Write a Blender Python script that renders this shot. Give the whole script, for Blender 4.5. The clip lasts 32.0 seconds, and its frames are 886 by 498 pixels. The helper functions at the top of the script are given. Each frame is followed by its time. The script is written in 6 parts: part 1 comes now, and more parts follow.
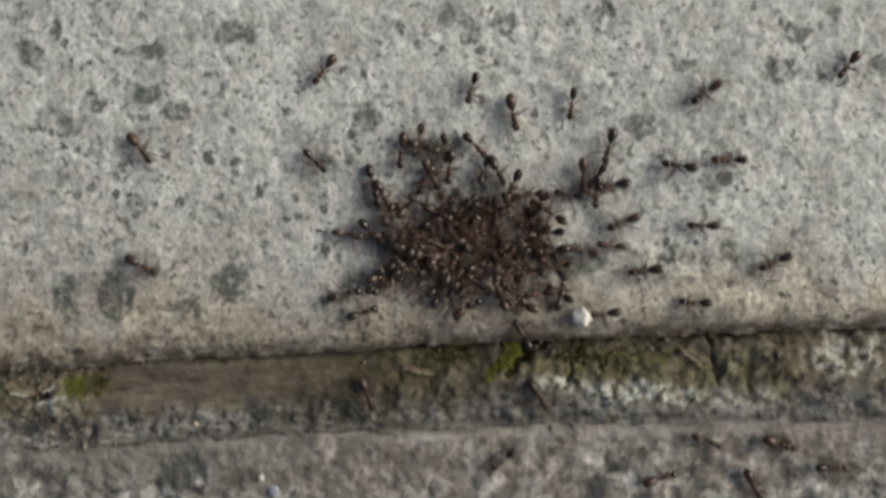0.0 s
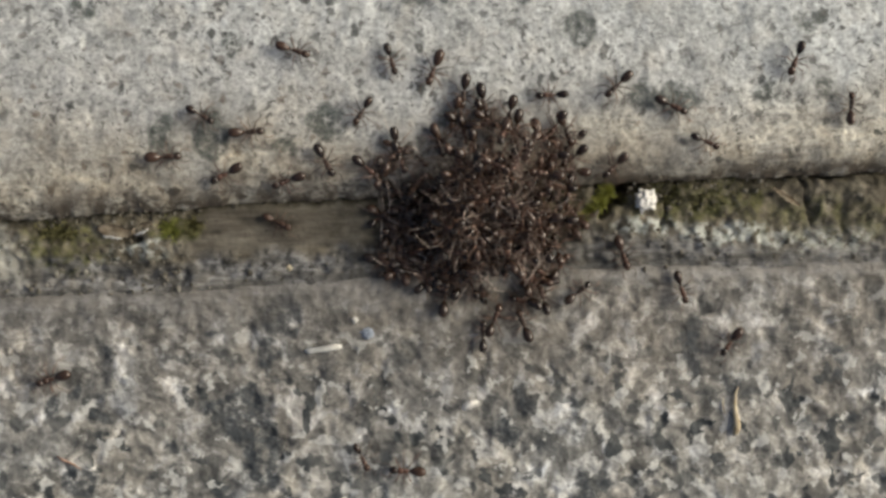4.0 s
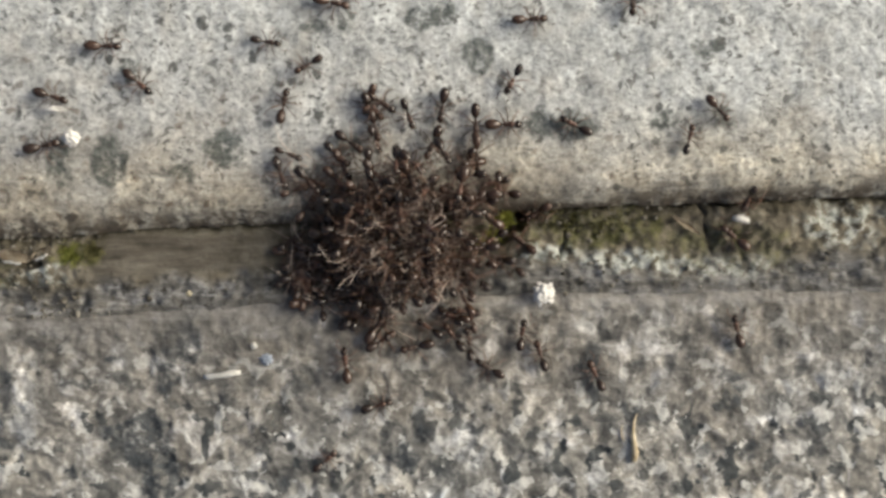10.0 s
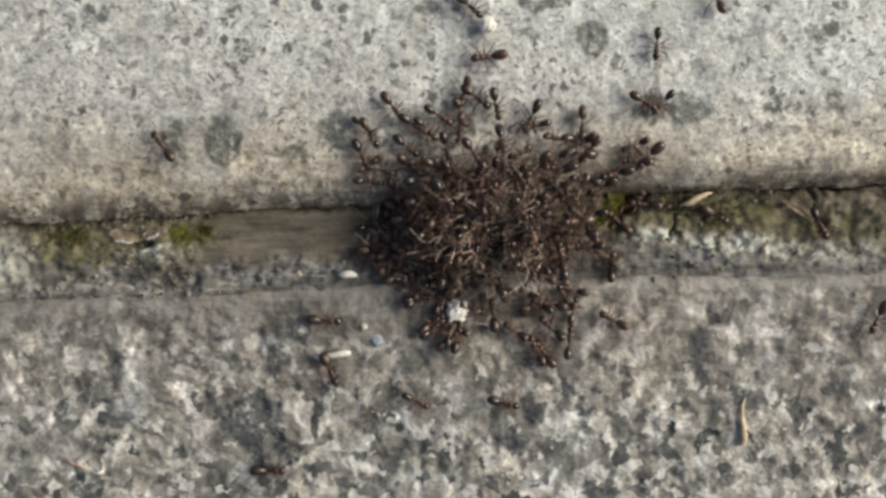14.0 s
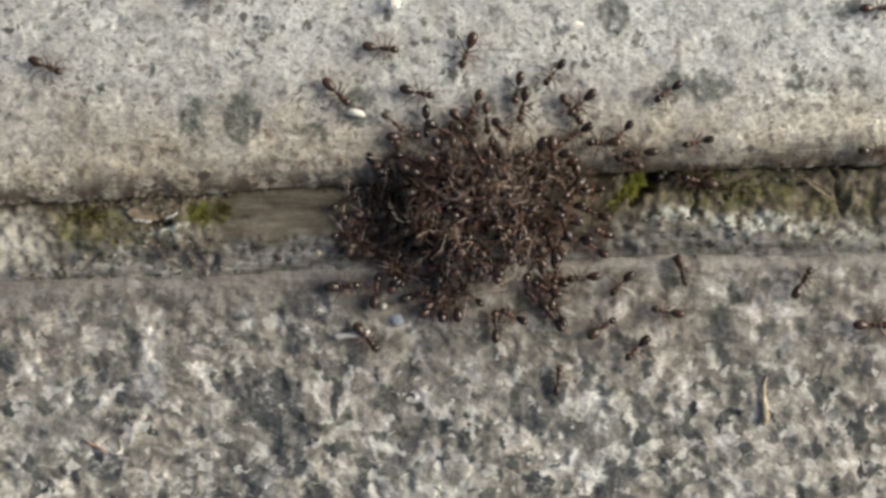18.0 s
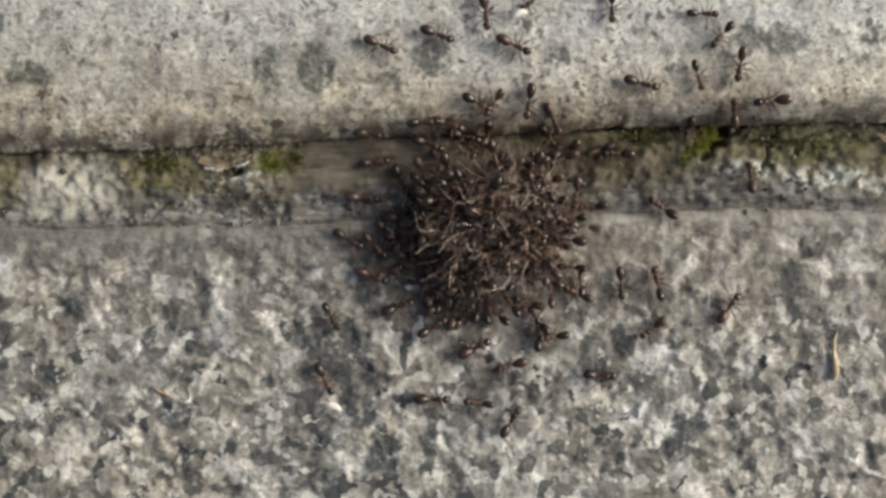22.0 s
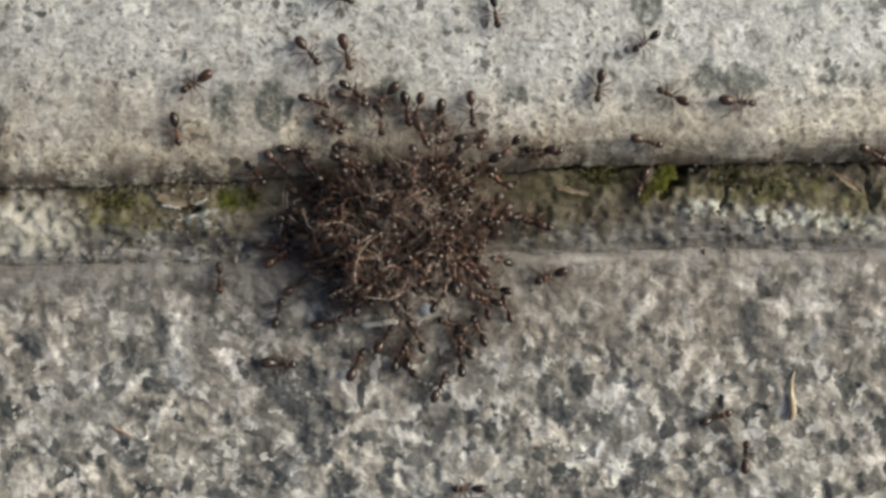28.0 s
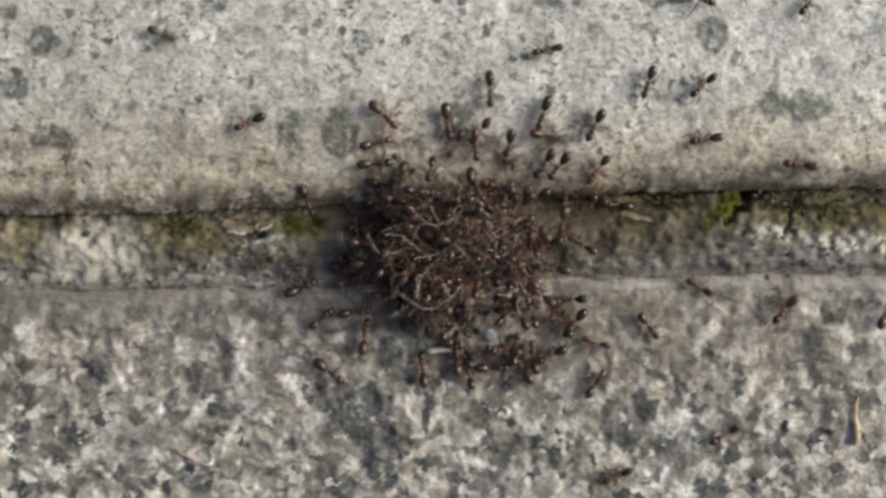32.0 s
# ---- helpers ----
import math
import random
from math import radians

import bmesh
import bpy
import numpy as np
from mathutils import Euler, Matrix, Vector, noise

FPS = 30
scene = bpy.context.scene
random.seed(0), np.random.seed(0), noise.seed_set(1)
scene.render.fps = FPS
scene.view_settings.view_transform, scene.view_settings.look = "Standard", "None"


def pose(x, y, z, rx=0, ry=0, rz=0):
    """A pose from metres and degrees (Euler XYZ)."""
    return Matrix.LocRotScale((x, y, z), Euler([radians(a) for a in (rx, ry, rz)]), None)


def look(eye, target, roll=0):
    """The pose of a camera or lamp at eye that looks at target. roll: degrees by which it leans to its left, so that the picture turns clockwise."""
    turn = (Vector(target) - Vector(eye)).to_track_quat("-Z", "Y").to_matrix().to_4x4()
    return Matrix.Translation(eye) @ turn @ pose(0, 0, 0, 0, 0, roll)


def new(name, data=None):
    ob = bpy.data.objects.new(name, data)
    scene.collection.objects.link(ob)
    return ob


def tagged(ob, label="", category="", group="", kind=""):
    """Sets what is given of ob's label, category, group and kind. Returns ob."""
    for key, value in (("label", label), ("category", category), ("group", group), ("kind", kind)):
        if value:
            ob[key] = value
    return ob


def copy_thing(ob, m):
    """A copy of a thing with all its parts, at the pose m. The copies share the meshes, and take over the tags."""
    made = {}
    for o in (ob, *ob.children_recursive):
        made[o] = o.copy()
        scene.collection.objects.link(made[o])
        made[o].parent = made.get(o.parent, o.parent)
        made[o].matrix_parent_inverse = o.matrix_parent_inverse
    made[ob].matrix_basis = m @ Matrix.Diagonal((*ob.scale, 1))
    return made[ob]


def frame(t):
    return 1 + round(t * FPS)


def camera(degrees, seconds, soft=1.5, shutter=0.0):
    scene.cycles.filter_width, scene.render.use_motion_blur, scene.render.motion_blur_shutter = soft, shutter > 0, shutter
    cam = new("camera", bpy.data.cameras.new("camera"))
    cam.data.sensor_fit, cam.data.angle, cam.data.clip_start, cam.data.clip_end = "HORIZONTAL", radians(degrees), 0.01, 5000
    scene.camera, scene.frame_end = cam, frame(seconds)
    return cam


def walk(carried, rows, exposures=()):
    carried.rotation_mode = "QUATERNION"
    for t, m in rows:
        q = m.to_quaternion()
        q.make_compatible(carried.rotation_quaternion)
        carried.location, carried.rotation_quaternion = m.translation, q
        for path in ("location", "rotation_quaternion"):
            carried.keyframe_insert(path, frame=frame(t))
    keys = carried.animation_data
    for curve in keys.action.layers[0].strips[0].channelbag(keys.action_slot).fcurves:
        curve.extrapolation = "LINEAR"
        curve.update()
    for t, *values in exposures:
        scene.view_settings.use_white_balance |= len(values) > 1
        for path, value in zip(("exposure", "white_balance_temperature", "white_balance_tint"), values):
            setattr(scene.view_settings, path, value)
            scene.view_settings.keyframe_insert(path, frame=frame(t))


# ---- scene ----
MM = 0.001

# ---------------------------------------------------------------- camera
PATH = [
    (0, pose(0.00773, 0.01114, 0.10228, 0, 0, -0.08)), (0.2, pose(0.00787, 0.00980, 0.10221, 0, 0, -0.07)),
    (0.5, pose(0.00847, 0.01081, 0.10211, 0, 0, -0.06)), (0.7, pose(0.00872, 0.01032, 0.10223, 0, 0, -0.12)),
    (1, pose(0.00591, 0.00835, 0.10242, 0, 0, -0.20)), (1.2, pose(0.00426, 0.00953, 0.10237, 0, 0, -0.24)),
    (1.5, pose(0.00564, 0.01000, 0.10230, 0, 0, -0.30)), (1.7, pose(0.00409, 0.00777, 0.10228, 0, 0, -0.29)),
    (2, pose(0.00213, 0.00592, 0.10224, 0, 0, -0.28)), (2.2, pose(0.00389, 0.00547, 0.10225, 0, 0, -0.29)),
    (2.5, pose(0.00579, 0.00091, 0.10226, 0, 0, -0.30)), (2.7, pose(0.00577, -0.00158, 0.10225, 0, 0, -0.36)),
    (3, pose(0.00525, -0.00477, 0.10224, 0, 0, -0.45)), (3.2, pose(0.00453, -0.00376, 0.10226, 0, 0, -0.40)),
    (3.5, pose(0.00305, -0.00179, 0.10228, 0, 0, -0.33)), (3.7, pose(0.00173, -0.00218, 0.10227, 0, 0, -0.29)),
    (4, pose(-0.00128, -0.00396, 0.10226, 0, 0, -0.24)), (4.2, pose(-0.00052, -0.00279, 0.10233, 0, 0, -0.25)),
    (4.5, pose(0.00059, -0.00142, 0.10243, 0, 0, -0.26)), (6.5, pose(0.00193, -0.00311, 0.10226, 0, 0, -0.19)),
    (6.7, pose(0.00215, -0.00202, 0.10229, 0, 0, -0.15)), (7, pose(0.00441, -0.00070, 0.10233, 0, 0, -0.09)),
    (7.2, pose(0.00340, -0.00110, 0.10234, 0, 0, -0.17)), (7.5, pose(-0.00017, -0.00005, 0.10235, 0, 0, -0.29)),
    (7.7, pose(-0.00351, -0.00082, 0.10235, 0, 0, -0.18)), (8, pose(-0.00503, -0.00203, 0.10235, 0, 0, -0.02)),
    (8.2, pose(-0.00292, -0.00325, 0.10235, 0, 0, -0.06)), (8.5, pose(-0.00128, -0.00433, 0.10235, 0, 0, -0.11)),
    (8.7, pose(-0.00076, -0.00304, 0.10229, 0, 0, -0.07)), (9, pose(0.00000, -0.00000, 0.10221, 0, 0, 0.00)),
    (9.2, pose(0.00267, 0.00016, 0.10235, 0, 0, -0.01)), (9.5, pose(0.00117, -0.00316, 0.10255, 0, 0, -0.02)),
    (9.7, pose(0.00138, -0.00263, 0.10245, 0, 0, -0.03)), (10, pose(0.00838, -0.00145, 0.10231, 0, 0, -0.04)),
    (10.2, pose(0.00858, -0.00181, 0.10239, 0, 0, -0.09)), (10.5, pose(0.00506, -0.00395, 0.10250, 0, 0, -0.17)),
    (10.7, pose(0.00332, -0.00536, 0.10250, 0, 0, -0.17)), (11, pose(0.00099, -0.00638, 0.10251, 0, 0, -0.18)),
    (11.2, pose(-0.00063, -0.00590, 0.10249, 0, 0, -0.13)), (11.5, pose(0.00110, -0.00342, 0.10247, 0, 0, -0.05)),
    (11.7, pose(0.00265, -0.00463, 0.10245, 0, 0, -0.09)), (12, pose(0.00024, -0.00428, 0.10242, 0, 0, -0.15)),
    (12.2, pose(0.00042, -0.00307, 0.10245, 0, 0, -0.11)), (12.5, pose(0.00188, -0.00154, 0.10249, 0, 0, -0.05)),
    (12.7, pose(0.00141, -0.00110, 0.10248, 0, 0, -0.03)), (13, pose(0.00009, 0.00012, 0.10246, 0, 0, 0.00)),
    (13.2, pose(-0.00166, 0.00011, 0.10245, 0, 0, 0.08)), (13.5, pose(-0.00239, -0.00078, 0.10243, 0, 0, 0.21)),
    (13.7, pose(-0.00219, -0.00202, 0.10248, 0, 0, 0.27)), (14, pose(-0.00220, -0.00322, 0.10255, 0, 0, 0.35)),
    (14.2, pose(-0.00174, -0.00218, 0.10252, 0, 0, 0.37)), (14.5, pose(0.00096, -0.00111, 0.10248, 0, 0, 0.41)),
    (16.5, pose(0.00280, -0.00287, 0.10179, 0, 0, 0.02)), (16.7, pose(0.00051, -0.00340, 0.10187, 0, 0, 0.10)),
    (17, pose(-0.00109, -0.00385, 0.10200, 0, 0, 0.23)), (17.2, pose(-0.00164, -0.00384, 0.10198, 0, 0, 0.23)),
    (17.5, pose(-0.00092, -0.00485, 0.10196, 0, 0, 0.23)), (17.7, pose(-0.00156, -0.00536, 0.10198, 0, 0, 0.27)),
    (18, pose(-0.00410, -0.00524, 0.10202, 0, 0, 0.32)), (18.2, pose(-0.00461, -0.00568, 0.10202, 0, 0, 0.34)),
    (18.5, pose(-0.00666, -0.00544, 0.10203, 0, 0, 0.38)), (18.7, pose(-0.00614, -0.00360, 0.10207, 0, 0, 0.40)),
    (19, pose(-0.00288, -0.00170, 0.10213, 0, 0, 0.44)), (19.2, pose(-0.00369, -0.00261, 0.10210, 0, 0, 0.46)),
    (19.5, pose(-0.00459, -0.00411, 0.10206, 0, 0, 0.50)), (19.7, pose(-0.00311, -0.00352, 0.10198, 0, 0, 0.51)),
    (20, pose(-0.00273, -0.00029, 0.10187, 0, 0, 0.52)), (20.2, pose(-0.00460, 0.00118, 0.10196, 0, 0, 0.51)),
    (20.5, pose(-0.00655, -0.00145, 0.10210, 0, 0, 0.50)), (20.7, pose(-0.00609, -0.00210, 0.10202, 0, 0, 0.59)),
    (21, pose(-0.00753, -0.00338, 0.10191, 0, 0, 0.73)), (21.2, pose(-0.00895, -0.00346, 0.10193, 0, 0, 0.75)),
    (21.5, pose(-0.01006, -0.00759, 0.10196, 0, 0, 0.77)), (21.7, pose(-0.01050, -0.00940, 0.10195, 0, 0, 0.82)),
    (22, pose(-0.01081, -0.00997, 0.10193, 0, 0, 0.90)), (22.2, pose(-0.00884, -0.00807, 0.10196, 0, 0, 0.91)),
    (22.5, pose(-0.00650, -0.00499, 0.10201, 0, 0, 0.93)), (22.7, pose(-0.00557, -0.00467, 0.10193, 0, 0, 0.85)),
    (23, pose(-0.00669, -0.00566, 0.10182, 0, 0, 0.72)), (23.2, pose(-0.00869, -0.00673, 0.10189, 0, 0, 0.76)),
    (23.5, pose(-0.01116, -0.00717, 0.10200, 0, 0, 0.82)), (23.7, pose(-0.01347, -0.00785, 0.10194, 0, 0, 0.83)),
    (24, pose(-0.01738, -0.01095, 0.10184, 0, 0, 0.84)), (24.2, pose(-0.01814, -0.01176, 0.10190, 0, 0, 0.86)),
    (24.5, pose(-0.01608, -0.01064, 0.10200, 0, 0, 0.89)), (24.7, pose(-0.01433, -0.00935, 0.10200, 0, 0, 0.91)),
    (25, pose(-0.01099, -0.00743, 0.10200, 0, 0, 0.95)), (25.2, pose(-0.00866, -0.00600, 0.10200, 0, 0, 0.97)),
    (25.5, pose(-0.00827, -0.00467, 0.10200, 0, 0, 1.00)), (27.5, pose(-0.00706, -0.00914, 0.10200, 0, 0, 1.16)),
    (27.7, pose(-0.00672, -0.00798, 0.10196, 0, 0, 1.15)), (28, pose(-0.00685, -0.00624, 0.10191, 0, 0, 1.13)),
    (28.2, pose(-0.00695, -0.00601, 0.10200, 0, 0, 1.11)), (28.5, pose(-0.00779, -0.00646, 0.10213, 0, 0, 1.09)),
    (28.7, pose(-0.00977, -0.00564, 0.10203, 0, 0, 1.11)), (29, pose(-0.01154, -0.00310, 0.10189, 0, 0, 1.15)),
    (29.2, pose(-0.01095, -0.00237, 0.10198, 0, 0, 1.16)), (29.5, pose(-0.01142, -0.00400, 0.10211, 0, 0, 1.17)),
    (29.7, pose(-0.01250, -0.00652, 0.10206, 0, 0, 1.15)), (30, pose(-0.01220, -0.00716, 0.10198, 0, 0, 1.12)),
    (30.2, pose(-0.01160, -0.00586, 0.10201, 0, 0, 1.14)), (30.5, pose(-0.01119, -0.00426, 0.10206, 0, 0, 1.16)),
    (30.7, pose(-0.01101, -0.00387, 0.10208, 0, 0, 1.16)), (31, pose(-0.01060, -0.00459, 0.10212, 0, 0, 1.15)),
    (31.2, pose(-0.00945, -0.00419, 0.10212, 0, 0, 1.15)), (31.5, pose(-0.00859, -0.00436, 0.10212, 0, 0, 1.15)),
    (31.7, pose(-0.01061, -0.00363, 0.10211, 0, 0, 1.14)), (32, pose(-0.01307, -0.00391, 0.10210, 0, 0, 1.12)),
]
cam = camera(45, 32.0, soft=3.1, shutter=0.8)
walk(cam, PATH, [(0, 0.33, 6700, 6), (1, 0.53, 6750, 6), (2, 0.58, 6750, 6), (4, 0.60, 6750, 6), (7, 0.80, 6750, 6), (9, 0.83, 6750, 6), (19, 0.80, 6750, 6), (32, 0.79, 6750, 6)])

# ---------------------------------------------------------------- daylight
SUN_UP, SUN_ROUND = 34, 76      # degrees above the horizon, degrees from north towards east
world = bpy.data.worlds.new("sky")
scene.world = world
world.use_nodes = True
wt = world.node_tree
sky = wt.nodes.new("ShaderNodeTexSky")
sky.sky_type, sky.sun_disc = "NISHITA", False
sky.sun_elevation, sky.sun_rotation = radians(SUN_UP), radians(SUN_ROUND)
sky.air_density, sky.dust_density, sky.ozone_density = 0.6, 5.0, 0.4
wt.nodes["Background"].inputs["Strength"].default_value = 0.072
wt.links.new(sky.outputs[0], wt.nodes["Background"].inputs["Color"])
sun_data = bpy.data.lights.new("sun", "SUN")
sun_data.energy, sun_data.angle, sun_data.color = 1.45, radians(36), (1.0, 0.965, 0.90)
sun = new("sun", sun_data)
e, a = radians(SUN_UP), radians(SUN_ROUND)
sun.matrix_world = look((math.sin(a) * math.cos(e), math.cos(a) * math.cos(e), math.sin(e)), (0, 0, 0))


# ---------------------------------------------------------------- material helpers
def surface(name, rough=0.7, gloss=0.35):
    m = bpy.data.materials.new(name)
    m.use_nodes = True
    b = m.node_tree.nodes["Principled BSDF"]
    b.inputs["Roughness"].default_value = rough
    b.inputs["Specular IOR Level"].default_value = gloss
    return m, m.node_tree, b


def place(nt):
    return nt.nodes.new("ShaderNodeTexCoord").outputs["Object"]


def feed(nt, socket, value):
    if isinstance(value, bpy.types.NodeSocket):
        nt.links.new(value, socket)
    elif isinstance(value, tuple):
        socket.default_value = (*value, 1.0)
    else:
        socket.default_value = value


def clouds(nt, vec, scale, detail=3.0, rough=0.55, warp=0.0):
    n = nt.nodes.new("ShaderNodeTexNoise")
    feed(nt, n.inputs["Vector"], vec)
    n.inputs["Scale"].default_value, n.inputs["Detail"].default_value = scale, detail
    n.inputs["Roughness"].default_value, n.inputs["Distortion"].default_value = rough, warp
    return n.outputs["Fac"]


def cells(nt, vec, scale):
    """A random value for each grain, and the distance from its middle."""
    n = nt.nodes.new("ShaderNodeTexVoronoi")
    feed(nt, n.inputs["Vector"], vec)
    n.inputs["Scale"].default_value = scale
    s = nt.nodes.new("ShaderNodeSeparateColor")
    nt.links.new(n.outputs["Color"], s.inputs[0])
    return s.outputs[0], s.outputs[1], n.outputs["Distance"]


def shaken(nt, vec, scale, amount):
    """Coordinates pushed about by noise, so that grains have ragged edges."""
    n = nt.nodes.new("ShaderNodeTexNoise")
    feed(nt, n.inputs["Vector"], vec)
    n.inputs["Scale"].default_value, n.inputs["Detail"].default_value = scale, 2.0
    v = nt.nodes.new("ShaderNodeVectorMath")
    v.operation = "MULTIPLY_ADD"
    nt.links.new(n.outputs["Color"], v.inputs[0])
    v.inputs[1].default_value = (amount, amount, amount)
    nt.links.new(vec, v.inputs[2])
    return v.outputs[0]


def ramp(nt, fac, *stops):
    n = nt.nodes.new("ShaderNodeValToRGB")
    feed(nt, n.inputs[0], fac)
    el = n.color_ramp.elements
    while len(el) < len(stops):
        el.new(0.5)
    for spot, (at, col) in zip(el, stops):
        spot.position = at
        spot.color = (*col, 1.0) if isinstance(col, tuple) else (col, col, col, 1.0)
    return n.outputs[0]


def mix(nt, fac, one, two, blend="MIX"):
    n = nt.nodes.new("ShaderNodeMix")
    n.data_type, n.blend_type = "RGBA", blend
    feed(nt, n.inputs[0], fac)
    feed(nt, n.inputs[6], one)
    feed(nt, n.inputs[7], two)
    return n.outputs[2]


def calc(nt, op, one, two=0.0):
    n = nt.nodes.new("ShaderNodeMath")
    n.operation = op
    feed(nt, n.inputs[0], one)
    feed(nt, n.inputs[1], two)
    return n.outputs[0]


def stored(nt, name):
    n = nt.nodes.new("ShaderNodeAttribute")
    n.attribute_name = name
    return n.outputs["Fac"]


def relief(nt, b, height, distance, strength=0.6):
    n = nt.nodes.new("ShaderNodeBump")
    n.inputs["Strength"].default_value, n.inputs["Distance"].default_value = strength, distance
    nt.links.new(height, n.inputs["Height"])
    nt.links.new(n.outputs[0], b.inputs["Normal"])


# ---------------------------------------------------------------- materials
def pale_granite():
    m, nt, b = surface("pale_granite", 0.58, 0.6)
    p = place(nt)
    wide = clouds(nt, p, 110, 4, 0.6)
    base = ramp(nt, wide, (0.35, (0.425, 0.424, 0.398)), (0.65, (0.52, 0.524, 0.50)))
    # whiter and cooler away from the joint and towards +x
    base = mix(nt, calc(nt, "MULTIPLY", stored(nt, "whiter"), 0.9), base, ramp(nt, wide, (0.35, (0.495, 0.516, 0.500)), (0.65, (0.575, 0.598, 0.582))))
    # worn feldspar and quartz, mottled at three sizes
    mid = clouds(nt, p, 620, 5, 0.72, 0.6)
    base = mix(nt, 0.9, base, ramp(nt, mid, (0.33, 0.50), (0.42, 0.83), (0.52, 1.0), (0.66, 1.22)), "MULTIPLY")
    fine = clouds(nt, p, 2300, 3, 0.65)
    base = mix(nt, 0.85, base, ramp(nt, fine, (0.30, 0.55), (0.5, 1.0), (0.70, 1.28)), "MULTIPLY")
    patch = clouds(nt, p, 240, 3, 0.6)
    base = mix(nt, 1.0, base, ramp(nt, patch, (0.34, 0.80), (0.5, 1.0), (0.66, 1.08)), "MULTIPLY")
    r1, r2, _ = cells(nt, shaken(nt, p, 1700, 0.0007), 1150)
    base = mix(nt, 0.55, base, ramp(nt, r1, (0.0, 0.78), (0.3, 0.98), (0.8, 1.02), (1.0, 1.2)), "MULTIPLY")
    # warm iron stains
    base = mix(nt, calc(nt, "MULTIPLY", ramp(nt, clouds(nt, p, 330, 3), (0.52, 0.0), (0.7, 1.0)), 0.18), base, (0.44, 0.36, 0.25))
    # small dark crystals, ragged and in loose clusters
    crowd = ramp(nt, clouds(nt, p, 230, 3), (0.36, 0.30), (0.60, 1.0))
    rag = shaken(nt, shaken(nt, p, 900, 0.0012), 2900, 0.0007)
    k1, k2, far = cells(nt, rag, 820)
    big = calc(nt, "MULTIPLY", ramp(nt, k1, (0.16, 1.0), (0.17, 0.0)), ramp(nt, far, (0.31, 1.0), (0.43, 0.0)))
    brown = calc(nt, "MULTIPLY", ramp(nt, k2, (0.16, 1.0), (0.17, 0.0)), ramp(nt, far, (0.24, 1.0), (0.36, 0.0)))
    base = mix(nt, calc(nt, "MULTIPLY", calc(nt, "MULTIPLY", brown, 0.75), ramp(nt, stored(nt, "whiter"), (0.0, 1.0), (0.9, 0.1))), base, (0.15, 0.115, 0.085))
    small = ramp(nt, clouds(nt, rag, 1700, 2, 0.5), (0.60, 0.0), (0.62, 1.0))
    base = mix(nt, calc(nt, "MULTIPLY", calc(nt, "MULTIPLY", big, crowd), 0.9), base, (0.060, 0.064, 0.058))
    base = mix(nt, calc(nt, "MULTIPLY", calc(nt, "MULTIPLY", small, crowd), 0.85), base, (0.07, 0.068, 0.06))
    # grey-green mineral spots
    spot = calc(nt, "MULTIPLY", stored(nt, "spot"), ramp(nt, clouds(nt, p, 1050, 4, 0.75), (0.38, 0.15), (0.52, 1.0)))
    base = mix(nt, calc(nt, "MULTIPLY", spot, 0.94), base, ramp(nt, clouds(nt, p, 1900, 3, 0.7), (0.40, (0.050, 0.060, 0.053)), (0.62, (0.165, 0.18, 0.165))))
    # brown dirt that has gathered along the joint
    dirt = calc(nt, "MULTIPLY", stored(nt, "dirt"), ramp(nt, clouds(nt, p, 420, 4, 0.6), (0.25, 0.35), (0.7, 1.0)))
    base = mix(nt, dirt, base, mix(nt, 1.0, base, (0.78, 0.695, 0.575), "MULTIPLY"))
    lines = streaks(nt, p, 520, (0.52, 0.47, 0.40), (1.0, 0.98, 0.93), (1.42, 1.38, 1.24))
    base = mix(nt, calc(nt, "MULTIPLY", stored(nt, "dirt"), 0.9), base, mix(nt, 1.0, base, lines, "MULTIPLY"))
    # dark grime at the edge, with shade near the ant heap painted in
    black = calc(nt, "MULTIPLY", stored(nt, "grime_and_shade"), ramp(nt, clouds(nt, p, 600, 4, 0.7), (0.40, 0.05), (0.53, 1.0)))
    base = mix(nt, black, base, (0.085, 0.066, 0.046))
    feed(nt, b.inputs["Base Color"], base)
    relief(nt, b, calc(nt, "ADD", fine, mid), 0.00014, 0.6)
    return m


